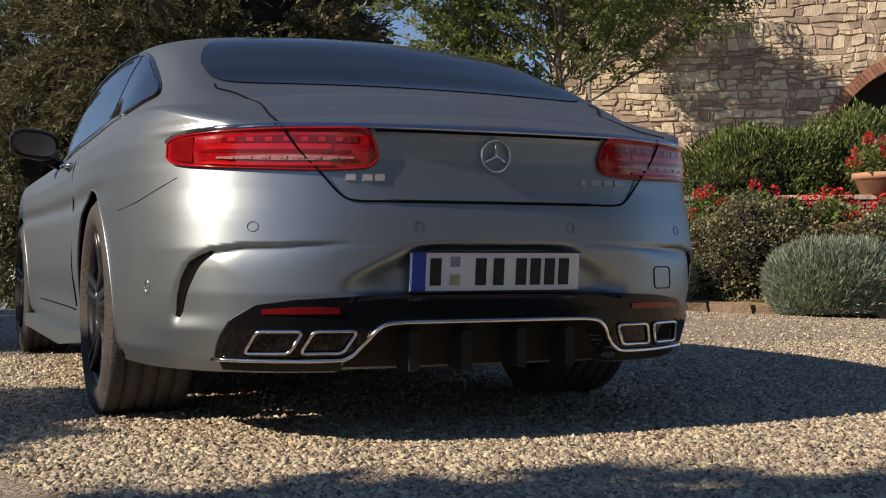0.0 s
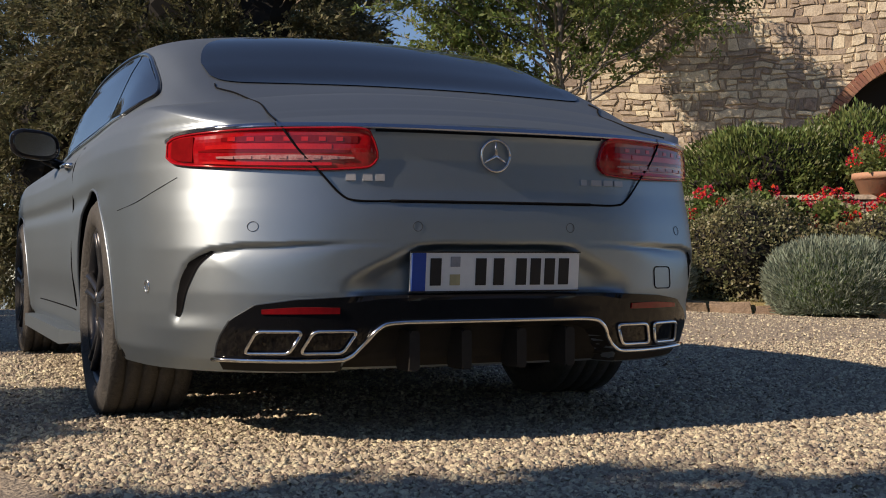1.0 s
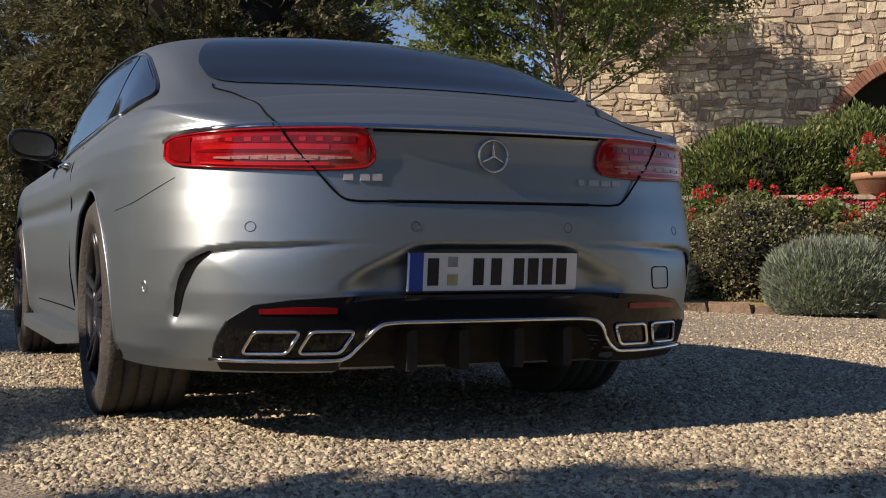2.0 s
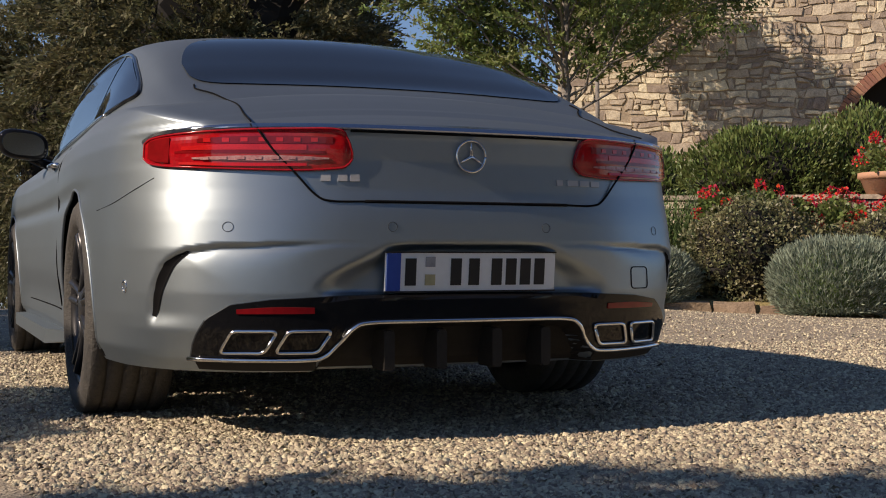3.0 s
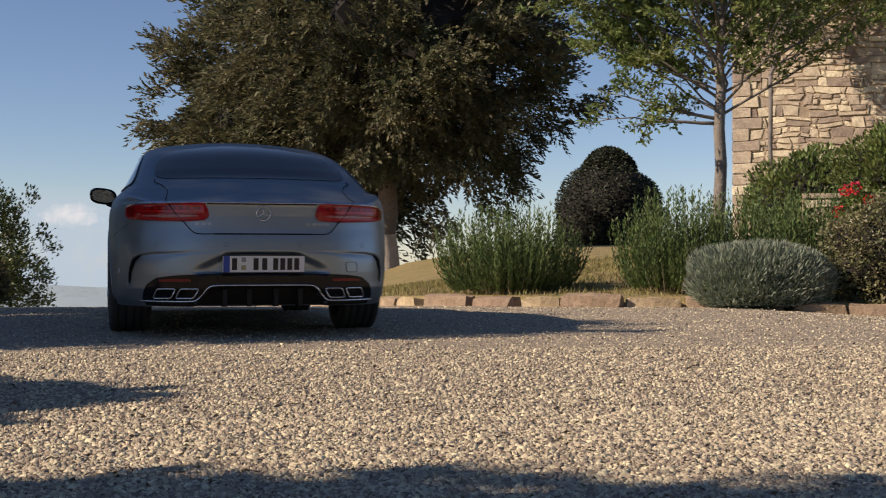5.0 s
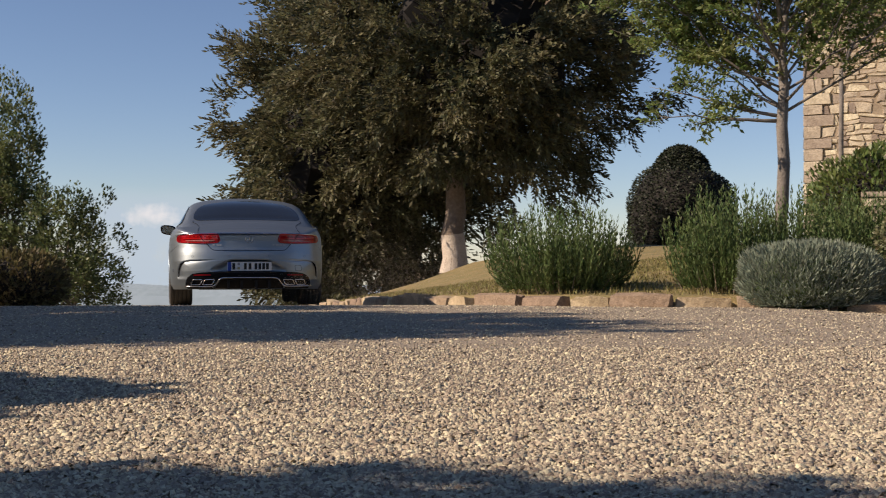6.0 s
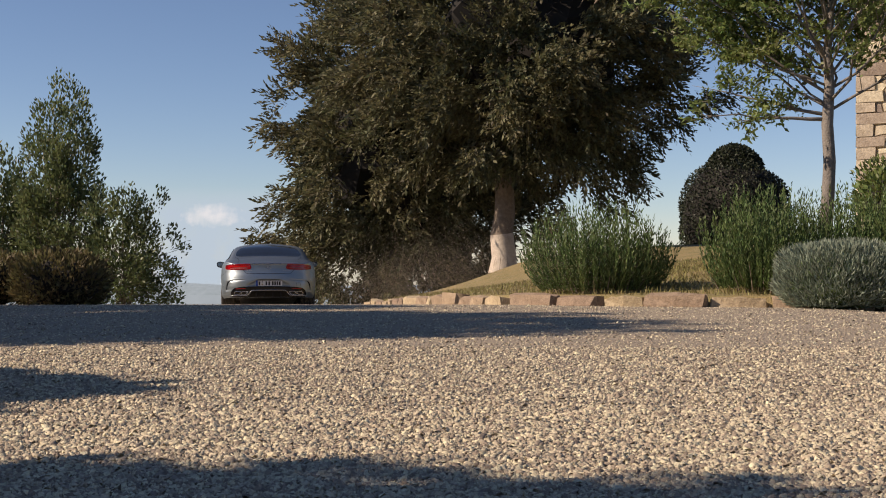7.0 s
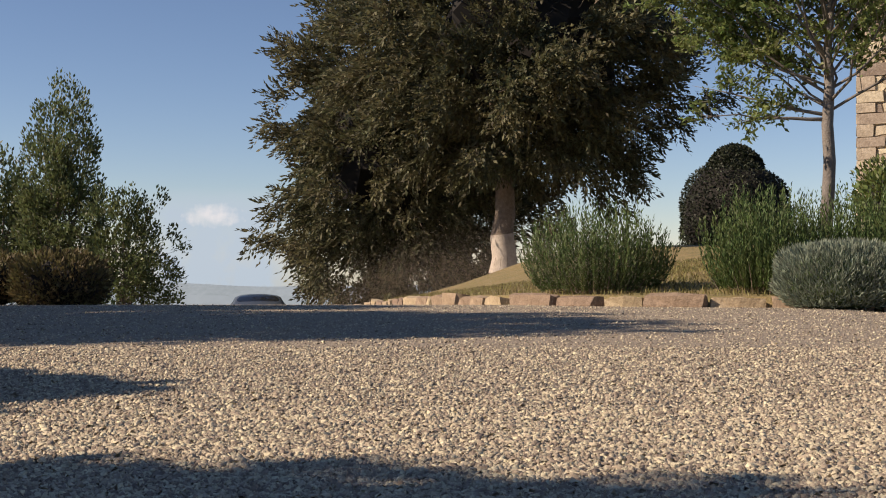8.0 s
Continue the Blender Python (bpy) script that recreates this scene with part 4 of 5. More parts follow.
SIDE_Z = [0.20, 0.26, 0.36, 0.46, 0.56, 0.66, 0.76, 0.84, 0.90, 0.94, 0.98]
SIDE_I = [0.055, 0.022, 0.009, 0.003, 0.0, 0.001, 0.005, 0.014, 0.032, 0.058, 0.100]
REAR_Z = [0.20, 0.24, 0.32, 0.42, 0.54, 0.615, 0.645, 0.665, 0.70, 0.78, 0.845, 0.866, 0.876]
REAR_I = [0.085, 0.050, 0.019, 0.005, 0.0, 0.0105, 0.0155, 0.0195, 0.0265, 0.039, 0.042, 0.034, 0.044]

# flatter in the middle, on the boot lid
LID_I = [0.085, 0.050, 0.019, 0.005, 0.0, 0.005, 0.009, 0.013, 0.019, 0.025, 0.023, 0.015, 0.025]

BLADE_Z = [0.32, 0.36, 0.43, 0.49, 0.515, 0.538, 0.549, 0.553]
BLADE_X = [0.852, 0.850, 0.840, 0.820, 0.800, 0.765, 0.70, 0.58]


def step(a, b, x):
    t = min(1, max(0, (x - a) / (b - a)))
    return t * t * (3 - 2 * t)


def body_inset(x, y, z):
    """How far the skin lies inside the plan's outline."""
    ax = abs(x)
    w = step(-0.55, -0.98, y)
    k = step(0.30, 0.62, ax)
    i = (1 - w) * float(np.interp(z, SIDE_Z, SIDE_I)) + w * (k * float(np.interp(z, REAR_Z, REAR_I)) + (1 - k) * float(np.interp(z, REAR_Z, LID_I)))
    if y < -0.4:
        # recess round the number plate: sharp above, fading out at the sides
        half = 0.25 + 0.19 * step(0.556, 0.43, z) ** 0.8
        i += 0.042 * step(0.557, 0.540, z) * step(half + 0.02, half - 0.11, ax) * step(0.405, 0.425, z)
        # hollow under the chrome strip
        zs = float(np.interp(ax, [0.0, 0.30, 0.345, 0.41, 0.447], [0.342, 0.339, 0.325, 0.255, 0.20]))
        i += 0.075 * step(zs, zs - 0.014, z)
        # bumper corner blades
        a = float(np.interp(z, BLADE_Z, BLADE_X)) - ax
        b = float(np.interp(ax, [0.58, 0.70, 0.765, 0.80, 0.82], [0.553, 0.549, 0.538, 0.515, 0.49])) - z
        if a > -0.004 and b > -0.004 and z > 0.32:
            i += 0.020 * math.exp(-max(0, min(a / 0.055, b / 0.034))) * step(0.32, 0.37, z) * step(0.34, 0.12, a) * step(-0.004, 0.010, min(a, b))
    if y > -0.6:
        # door crease and waist
        i += 0.012 * math.exp(-((z - 0.72) / 0.035) ** 2) * step(-0.5, 0.2, y) * step(3.4, 2.6, y)
        i += 0.014 * math.exp(-((z - 0.36) / 0.07) ** 2) * step(0.3, 0.8, y) * step(2.6, 2.2, y)
    return i


def skin(k, z):
    """A point of the skin at the outline's sample k (left half) and height z."""
    k0 = int(min(len(OUT) - 2, max(0, math.floor(k))))
    t = k - k0
    p = OUT[k0] * (1 - t) + OUT[k0 + 1] * t
    n = NRM[k0] * (1 - t) + NRM[k0 + 1] * t
    i = body_inset(p[0], p[1], z)
    return Vector((p[0] - n[0] * i, p[1] - n[1] * i, z)), Vector((n[0], n[1], 0))


KMAX = int(np.argmin(OUT[:, 0]))


def rear(x, z, off=0.0):
    """The skin at the tail, at the car's x and height z, lifted by off."""
    k = float(np.interp(abs(x), -OUT[:9 * PER + 2, 0], np.arange(9 * PER + 2)))
    p, n = skin(k, z)
    p = p + n * off
    return Vector((math.copysign(p.x, x) if x else 0.0, p.y, z))


def flank(y, z, sgn=-1, off=0.0):
    """The skin on a side, at the car's y and height z."""
    k = float(np.interp(y, OUT[4 * PER:17 * PER + 1, 1], np.arange(4 * PER, 17 * PER + 1)))
    p, n = skin(k, z)
    p = p + n * off
    return Vector((abs(p.x) * sgn, p.y, z))


def build_body(owner):
    nk = len(OUT)
    nv = 100
    R_ARCH = 0.385
    v, f = [], []
    rows = []
    for half in (1, -1):
        grid = []
        for k in range(nk):
            col = []
            y = OUT[k, 1]
            zt = float(np.interp(y, LIDY, LIDZ))
            zb = 0.205
            for j in range(nv + 1):
                z = zb + (zt - zb) * j / nv
                p, n = skin(k, z)
                col.append(len(v))
                v.append(Vector((p.x * half, p.y, p.z)))
            grid.append(col)
        rows.append(grid)

    def gap(p):
        return min(math.hypot(p.y, p.z - 0.352), math.hypot(p.y - 2.945, p.z - 0.352))
    cut = set()
    for h, grid in enumerate(rows):
        for k in range(nk - 1):
            for j in range(nv):
                q = (grid[k][j], grid[k + 1][j], grid[k + 1][j + 1], grid[k][j + 1])
                c = (v[q[0]] + v[q[1]] + v[q[2]] + v[q[3]]) / 4
                if gap(c) < R_ARCH and abs(c.x) > 0.5:
                    cut.update(q)
                    continue
                f.append(q if h == 0 else q[::-1])
    used = {i for q in f for i in q}
    for i in cut & used:
        p = v[i]
        cy = 0 if abs(p.y) < 1 else 2.945
        d = Vector((0, p.y - cy, p.z - 0.352))
        if p.z > 0.21:
            d = d.normalized() * R_ARCH
            p.y, p.z = cy + d.y, max(0.205, 0.352 + d.z)
    # lid: rows from side to side
    nx = 24
    lid = []
    for k in range(nk):
        a, b = rows[0][k][nv], rows[1][k][nv]
        pa, pb = v[a], v[b]
        c = float(np.interp(pa.y, CROWNY, CROWN))
        row = [a]
        for j in range(1, nx):
            t = j / nx
            s = 2 * t - 1
            row.append(len(v))
            v.append(Vector((pa.x + (pb.x - pa.x) * t, pa.y, pa.z + c * (1 - abs(s) ** 2.2))))
        row.append(b)
        lid.append(row)
    for k in range(nk - 1):
        for j in range(nx):
            f.append((lid[k][j], lid[k][j + 1], lid[k + 1][j + 1], lid[k + 1][j]))
    bm = bmesh.new()
    bv = [bm.verts.new(p) for p in v]
    for q in f:
        try:
            bm.faces.new([bv[i] for i in q])
        except ValueError:
            pass
    bmesh.ops.remove_doubles(bm, verts=bm.verts[:], dist=0.0008)
    bmesh.ops.delete(bm, geom=[q for q in bm.verts if not q.link_faces], context="VERTS")
    bmesh.ops.recalc_face_normals(bm, faces=bm.faces[:])
    for q in bm.faces:
        q.smooth = True
    return part("body", bm, owner, "satin silver-grey painted bodywork", M_PAINT)


# greenhouse sections: y, (x, z) at belt, glass, rail, and the height in the middle
CABIN = [(-0.80, (0.72, 0.880), (0.68, 0.905), (0.58, 0.930), 0.955),
         (-0.62, (0.81, 0.915), (0.745, 0.962), (0.62, 1.000), 1.028),
         (-0.48, (0.840, 0.942), (0.755, 1.012), (0.640, 1.052), 1.074),
         (-0.30, (0.862, 0.950), (0.757, 1.066), (0.640, 1.128), 1.158),
         (0.00, (0.868, 0.958), (0.748, 1.150), (0.612, 1.240), 1.282),
         (0.35, (0.852, 0.962), (0.724, 1.228), (0.600, 1.310), 1.360),
         (0.70, (0.846, 0.955), (0.722, 1.256), (0.596, 1.350), 1.405),
         (1.10, (0.842, 0.950), (0.722, 1.264), (0.598, 1.366), 1.420),
         (1.50, (0.840, 0.945), (0.728, 1.250), (0.605, 1.355), 1.410),
         (1.85, (0.834, 0.938), (0.742, 1.190), (0.620, 1.310), 1.370),
         (2.20, (0.820, 0.925), (0.750, 1.080), (0.630, 1.190), 1.255),
         (2.60, (0.800, 0.910), (0.730, 0.960), (0.610, 1.010), 1.070),
         (2.80, (0.760, 0.890), (0.700, 0.910), (0.590, 0.950), 0.985)]
NSEC = 20


def cabin_row(s):
    """Half a section (right side) at the fractional station s, from belt to middle."""
    def blend(k):
        k = max(0, min(len(CABIN) - 1, k))
        y, a, b, c, zc = CABIN[k]
        return np.array([[a[0], y, a[1]], [b[0], y, b[1]], [c[0], y, c[1]], [c[0] * 0.5, y, zc - (zc - c[1]) * 0.22], [0, y, zc]])
    k = int(min(len(CABIN) - 2, math.floor(s)))
    t = s - k
    p0, p1, p2, p3 = blend(k - 1), blend(k), blend(k + 1), blend(k + 2)
    c = 0.5 * (2 * p1 + (p2 - p0) * t + (2 * p0 - 5 * p1 + 4 * p2 - p3) * t * t + (3 * p1 - p0 - 3 * p2 + p3) * t ** 3)
    mirrored = [(-c[3][0], c[3][1], c[3][2])]
    pts = spline([tuple(q) for q in c] + mirrored, NSEC // 4)[:NSEC + 1]
    pts[-1].x = 0
    return pts


def cabin_at(y, w, off=0.0):
    """The greenhouse at the car's y and section share w (0 belt, 0.25 glass, 0.5 rail, 1 middle)."""
    s = float(np.interp(y, [c[0] for c in CABIN], range(len(CABIN))))
    row = cabin_row(s)
    k = min(NSEC - 1e-6, max(0, w * NSEC))
    a = int(k)
    p = row[a].lerp(row[a + 1], k - a)
    if off:
        q = cabin_row(min(len(CABIN) - 1.001, s + 0.05))
        p2 = q[a].lerp(q[a + 1], k - a)
        n = (row[a + 1] - row[a]).cross(p2 - p)
        n = n.normalized()
        if n.z < 0:
            n = -n
        p = p + n * off
    return p


def build_cabin(owner):
    v, f, rows = [], [], []
    ns = (len(CABIN) - 1) * 5
    for i in range(ns + 1):
        half = cabin_row(min(len(CABIN) - 1.0001, i / 5))
        full = [p.copy() for p in half] + [Vector((-p.x, p.y, p.z)) for p in half[-2::-1]]
        rows.append([len(v) + j for j in range(len(full))])
        v += full
    for a, b in zip(rows, rows[1:]):
        for j in range(len(a) - 1):
            f.append((a[j], a[j + 1], b[j + 1], b[j]))
    return part("roof", mesh_from("roof", v, f, M_PAINT, True), owner, "satin silver-grey roof and pillars")


def patch(name, owner, rows, material, label="", edge=0.0, smooth=True):
    """A skin patch from rows of points, closed by a short border turned inwards along edge."""
    v = [p for r in rows for p in r]
    m = len(rows[0])
    f = [(i * m + j, i * m + j + 1, (i + 1) * m + j + 1, (i + 1) * m + j) for i in range(len(rows) - 1) for j in range(m - 1)]
    if edge:
        ring = [j for j in range(m)] + [i * m + m - 1 for i in range(1, len(rows))] + [(len(rows) - 1) * m + j for j in range(m - 2, -1, -1)] + [i * m for i in range(len(rows) - 2, 0, -1)]
        mid = sum((Vector(p) for p in v), Vector()) / len(v)
        nrm = Vector()
        for q in f:
            nrm += (v[q[1]] - v[q[0]]).cross(v[q[3]] - v[q[0]])
        nrm.normalize()
        if nrm.dot(mid - Vector((0, 1.2, 0.6))) < 0:
            nrm = -nrm
        o = len(v)
        v += [v[i] - nrm * edge for i in ring]
        n = len(ring)
        f += [(ring[k], ring[(k + 1) % n], o + (k + 1) % n, o + k) for k in range(n)]
    bm = bmesh.new()
    bv = [bm.verts.new(p) for p in v]
    for q in f:
        try:
            bm.faces.new([bv[i] for i in q])
        except ValueError:
            pass
    bmesh.ops.remove_doubles(bm, verts=bm.verts[:], dist=0.0002)
    bmesh.ops.recalc_face_normals(bm, faces=bm.faces[:])
    for q in bm.faces:
        q.smooth = smooth and not edge
    return part(name, bm, owner, label, material)


def rear_patch(name, owner, table, material, off=0.004, label="", nz=8, per=8, edge=0.012, mirror=False, bulge=0.0):
    """A patch on the tail; table: x, lower z, upper z along it."""
    pts = spline(table, per)
    rows = []
    for i, p in enumerate(pts):
        e = min(1, 4 * min(i, len(pts) - 1 - i) / len(pts))
        x = -p.x if mirror else p.x
        rows.append([rear(x, p.y + (p.z - p.y) * j / nz, off + bulge * e * (1 - (2 * j / nz - 1) ** 2)) for j in range(nz + 1)])
    return patch(name, owner, rows, material, label, edge)


def cord(name, owner, pts, r, material, label="", sides=6):
    return part(name, mesh_from(name, *tube(pts, [r] * len(pts), sides), material, True), owner, label)


def lathe(prof, n, axis_x=True):
    """A turned form about the x axis; prof: (x, radius)."""
    v, f = [], []
    m = len(prof)
    for k in range(n):
        w = 2 * math.pi * k / n
        v += [Vector((x, r * math.cos(w), r * math.sin(w))) for x, r in prof]
    for k in range(n):
        k2 = (k + 1) % n
        for j in range(m - 1):
            f.append((k * m + j, k * m + j + 1, k2 * m + j + 1, k2 * m + j))
    return v, f


def build_wheel(owner, at, sgn, width):
    """Tyre with grooves, dark five twin-spoke rim, hub, brake disc. sgn: -1 on the car's left."""
    w = thing("wheel", "", "", at=None)
    w.parent = owner
    w.location = at
    R, h = 0.352, width / 2
    tread = []
    for k in range(5):
        c = -h * 0.72 + k * h * 0.36
        tread += [(c - h * 0.15, R), (c + h * 0.15, R), (c + h * 0.16, R - 0.010), (c + h * 0.20, R - 0.010)]
    prof = [(-h * 0.80, 0.258), (-h * 0.98, 0.275), (-h * 1.0, 0.305), (-h * 0.96, 0.335), (-h * 0.88, R - 0.004)] + tread[:-2] + [(h * 0.88, R - 0.004), (h * 0.96, 0.335), (h * 1.0, 0.305), (h * 0.98, 0.275), (h * 0.80, 0.258)]
    part("tyre", mesh_from("tyre", *lathe(prof, 72), M_RUBBER, True), w, "dusty black road tyre with rain grooves")
    o = sgn
    rim = [(-h * 0.8, 0.262), (-h * 0.7, 0.245), (h * 0.7 , 0.245), (h * 0.8, 0.262), (h * 0.86, 0.266), (h * 0.86, 0.250), (h * 0.72, 0.238), (-h * 0.7, 0.232)]
    part("rim", mesh_from("rim", *lathe([(x * o, r) for x, r in rim], 64), M_RIM, True), w, "dark grey alloy rim")
    face = o * h * 0.62
    for k in range(5):
        for dx in (-0.085, 0.085):
            a = 2 * math.pi * k / 5 + 0.3
            pts = []
            for r, e in ((0.05, 0.35), (0.12, 0.7), (0.19, 0.95), (0.246, 1.1)):
                t = a + dx * e * (0.19 / max(r, 0.12)) * 1.6
                pts.append(Vector((face + o * (0.02 if r < 0.06 else 0.03 * (r / 0.246)), r * math.cos(t), r * math.sin(t))))
            part("spoke", mesh_from("spoke", *tube(pts, [0.020, 0.015, 0.013, 0.015], 6), M_RIM, True), w)
    part("hub", mesh_from("hub", *lathe([(face - 0.03 * o, 0.085), (face + 0.02 * o, 0.075), (face + 0.034 * o, 0.05), (face + 0.04 * o, 0.0005)], 24), M_RIM, True), w)
    part("brake_disc", mesh_from("brake_disc", *lathe([(-0.02, 0.0005), (-0.02, 0.19), (0.015, 0.19), (0.015, 0.0005)], 40), mat("brake_steel", (0.30, 0.29, 0.28), 0.4, 0.9), True), w)
    return w


def rounded(points, r, n=4):
    """A closed path with rounded corners."""
    out = []
    P = [Vector(p) for p in points]
    for k, p in enumerate(P):
        a = (P[k - 1] - p).normalized()
        b = (P[(k + 1) % len(P)] - p).normalized()
        for j in range(n + 1):
            t = j / n
            out.append((p + a * r) * (1 - t) ** 2 + p * 2 * t * (1 - t) + (p + b * r) * t * t)
    return out


def build_car():
    owner = thing("car", "silver-grey satin two-door luxury coupe driving off over gravel", "car")
    build_body(owner)
    build_cabin(owner)

    # glass
    def cab_patch(name, label, bounds, n=26, m=10, off=0.004, sgn=1, full=False):
        """bounds: list of (w, y at the rear, y at the front)."""
        B = spline(bounds, m)
        rows = []
        for b in B:
            r = [cabin_at(b.y + (b.z - b.y) * j / n, b.x, off) for j in range(n + 1)]
            rows.append([Vector((p.x * sgn, p.y, p.z)) for p in r])
        if full:
            rows += [[Vector((-p.x, p.y, p.z)) for p in r] for r in rows[-2::-1]]
        patch(name, owner, rows, M_GLASS, label)

    cab_patch("rear_window", "dark tinted rear window", [(0.495, -0.41, -0.27), (0.515, -0.465, -0.13), (0.55, -0.495, -0.02), (0.62, -0.51, 0.09), (0.80, -0.52, 0.20), (1.0, -0.525, 0.24)], full=True)
    cab_patch("windscreen", "tinted windscreen", [(0.54, 1.86, 2.55), (0.62, 1.78, 2.68), (0.8, 1.72, 2.72), (1.0, 1.70, 2.74)], full=True)
    for s in (1, -1):
        cab_patch("quarter_window", "tinted rear side window", [(0.045, -0.10, 0.355), (0.10, -0.25, 0.355), (0.16, -0.32, 0.36), (0.21, -0.24, 0.365), (0.25, -0.02, 0.37), (0.28, 0.22, 0.375)], 16, sgn=s)
        cab_patch("door_window", "tinted door window", [(0.045, 0.385, 2.12), (0.14, 0.39, 2.10), (0.22, 0.40, 2.00), (0.26, 0.405, 1.90), (0.29, 0.45, 1.78)], 20, sgn=s)
        belt = [cabin_at(y, 0.03, 0.005) for y in np.linspace(-0.10, 2.15, 30)]
        over = spline([(-0.10, 0.035, 0), (-0.26, 0.095, 0), (-0.345, 0.160, 0), (-0.27, 0.215, 0), (-0.05, 0.262, 0), (0.22, 0.292, 0), (0.6, 0.300, 0), (1.0, 0.300, 0), (1.4, 0.300, 0), (1.78, 0.300, 0)], 6)
        top = [cabin_at(p.x, p.y, 0.005) for p in over]
        cord("window_trim", owner, [Vector((p.x * s, p.y, p.z)) for p in belt], 0.006, M_CHROME, "thin bright window trim")
        cord("window_trim", owner, [Vector((p.x * s, p.y, p.z)) for p in top], 0.007, M_GLOSS, "thin dark window surround")
        cord("window_trim", owner, [Vector((p.x * s, p.y, p.z)) for p in top[:30]], 0.0035, M_CHROME, "thin bright window trim")

    # tail lights, split by the boot's edge
    light = [(-0.345, 0.782, 0.800), (-0.358, 0.766, 0.836), (-0.385, 0.756, 0.860), (-0.50, 0.750, 0.861), (-0.66, 0.754, 0.858), (-0.79, 0.762, 0.852), (-0.845, 0.772, 0.845), (-0.862, 0.790, 0.832)]
    lit = mat("bright_red_lens", (0.55, 0.014, 0.013), 0.12, other=(0.45, 0.009, 0.010), scale=30, spec=0.6)
    band = mat("satin_bright_metal", (0.52, 0.55, 0.62), 0.24, 1.0, vary=0.05)
    for mir in (False, True):
        tl = rear_patch("tail_light", owner, light, M_REDLENS, 0.008, "red tail light with a clear lower strip", 10, 8, 0.02, mir, 0.006)
        s = 1 if mir else -1
        rear_patch("reversing_strip", tl, [(-0.41, 0.780, 0.784), (-0.50, 0.775, 0.788), (-0.62, 0.775, 0.789), (-0.76, 0.781, 0.786)], M_LED, 0.0165, "clear strip below", 4, 10, 0.004, mir)
        rear_patch("light_bar", tl, [(-0.42, 0.795, 0.802), (-0.55, 0.794, 0.803), (-0.70, 0.796, 0.804), (-0.80, 0.799, 0.804)], M_DEEPRED, 0.0150, "darker red bar", 2, 8, 0.003, mir)
        rear_patch("light_bar", tl, [(-0.47, 0.804, 0.818), (-0.58, 0.804, 0.819), (-0.70, 0.805, 0.819), (-0.785, 0.806, 0.816)], lit, 0.0156, "bright red lamp bar", 3, 8, 0.003, mir)
        rear_patch("light_bar", tl, [(-0.47, 0.761, 0.769), (-0.58, 0.760, 0.769), (-0.70, 0.762, 0.770), (-0.79, 0.768, 0.774)], lit, 0.0150, "bright red lamp bar", 3, 8, 0.003, mir)
        rear_patch("light_bar", tl, [(-0.40, 0.822, 0.840), (-0.55, 0.821, 0.842), (-0.68, 0.822, 0.840), (-0.75, 0.826, 0.836)], M_DEEPRED, 0.0148, "darker red bar", 3, 8, 0.003, mir)
        rear_patch("side_lamp", tl, [(-0.812, 0.774, 0.842), (-0.836, 0.778, 0.840), (-0.852, 0.788, 0.834)], M_DEEPRED, 0.0150, "dark red outer lens", 6, 6, 0.003, mir)
        for k in range(7):
            x = -0.44 - k * 0.046
            rear_patch("lamp_cell", tl, [(x, 0.826, 0.837), (x - 0.018, 0.826, 0.837)], lit, 0.0160, "", 2, 3, 0.003, mir)
            x = -0.455 - k * 0.044
            rear_patch("lamp_cell", tl, [(x, 0.778, 0.786), (x - 0.020, 0.779, 0.785)], M_LED, 0.0185, "clear bright lamp cell", 2, 3, 0.003, mir)
        lo = spline(light, 8)
        edge = [rear(s * -p.x, p.y, 0.009) for p in lo] + [rear(s * -p.x, p.z, 0.009) for p in lo[::-1]]
        cord("light_rim", tl, edge + [edge[0]], 0.0030, M_REDLENS, "thin red rim")
        rear_patch("spoiler_edge", owner, [(-0.868, 0.836, 0.842), (-0.845, 0.850, 0.858), (-0.78, 0.857, 0.868), (-0.62, 0.862, 0.876), (-0.30, 0.863, 0.877), (0.0, 0.863, 0.877)], band, 0.007, "bright satin edge below the boot spoiler", 4, 8, 0.012, mir)
        # boot shut line: round the lid's corner, through the light, up to the deck
        line = spline([rear(s * 0.30, 0.668, 0.002), rear(s * 0.40, 0.668, 0.002), rear(s * 0.445, 0.684, 0.002), rear(s * 0.505, 0.748, 0.010), rear(s * 0.555, 0.80, 0.015), rear(s * 0.595, 0.855, 0.012), rear(s * 0.607, 0.874, 0.003)], 5)
        cord("shut_line", owner, line, 0.0030, M_SEAM, "dark gap round the boot lid")
        deck = []
        for x, y in ((0.607, -1.03), (0.592, -0.90), (0.582, -0.78), (0.592, -0.69), (0.618, -0.62), (0.646, -0.575), (0.656, -0.545), (0.650, -0.505)):
            c = float(np.interp(y, CROWNY, CROWN))
            xe = float(np.interp(y, OUT[3 * PER:9 * PER, 1], -OUT[3 * PER:9 * PER, 0])) - 0.10
            z = float(np.interp(y, LIDY, LIDZ)) + c * (1 - min(1, x / xe) ** 2.2)
            if y > -0.79:
                cab = cabin_row(float(np.interp(y, [q[0] for q in CABIN], range(len(CABIN)))))
                z = max(z, float(np.interp(x, [q.x for q in cab[::-1]], [q.z for q in cab[::-1]])))
            deck.append(Vector((s * x, y, z + 0.003)))
        cord("shut_line", owner, spline(deck, 4), 0.0024, M_SEAM, "dark gap along the boot lid")
        cord("shut_line", owner, spline([rear(s * 0.845, 0.735, 0.001), flank(-0.74, 0.705, s, 0.001), flank(-0.62, 0.672, s, 0.001), flank(-0.46, 0.655, s, 0.001)], 5), 0.0009, M_SEAM, "bumper joint")
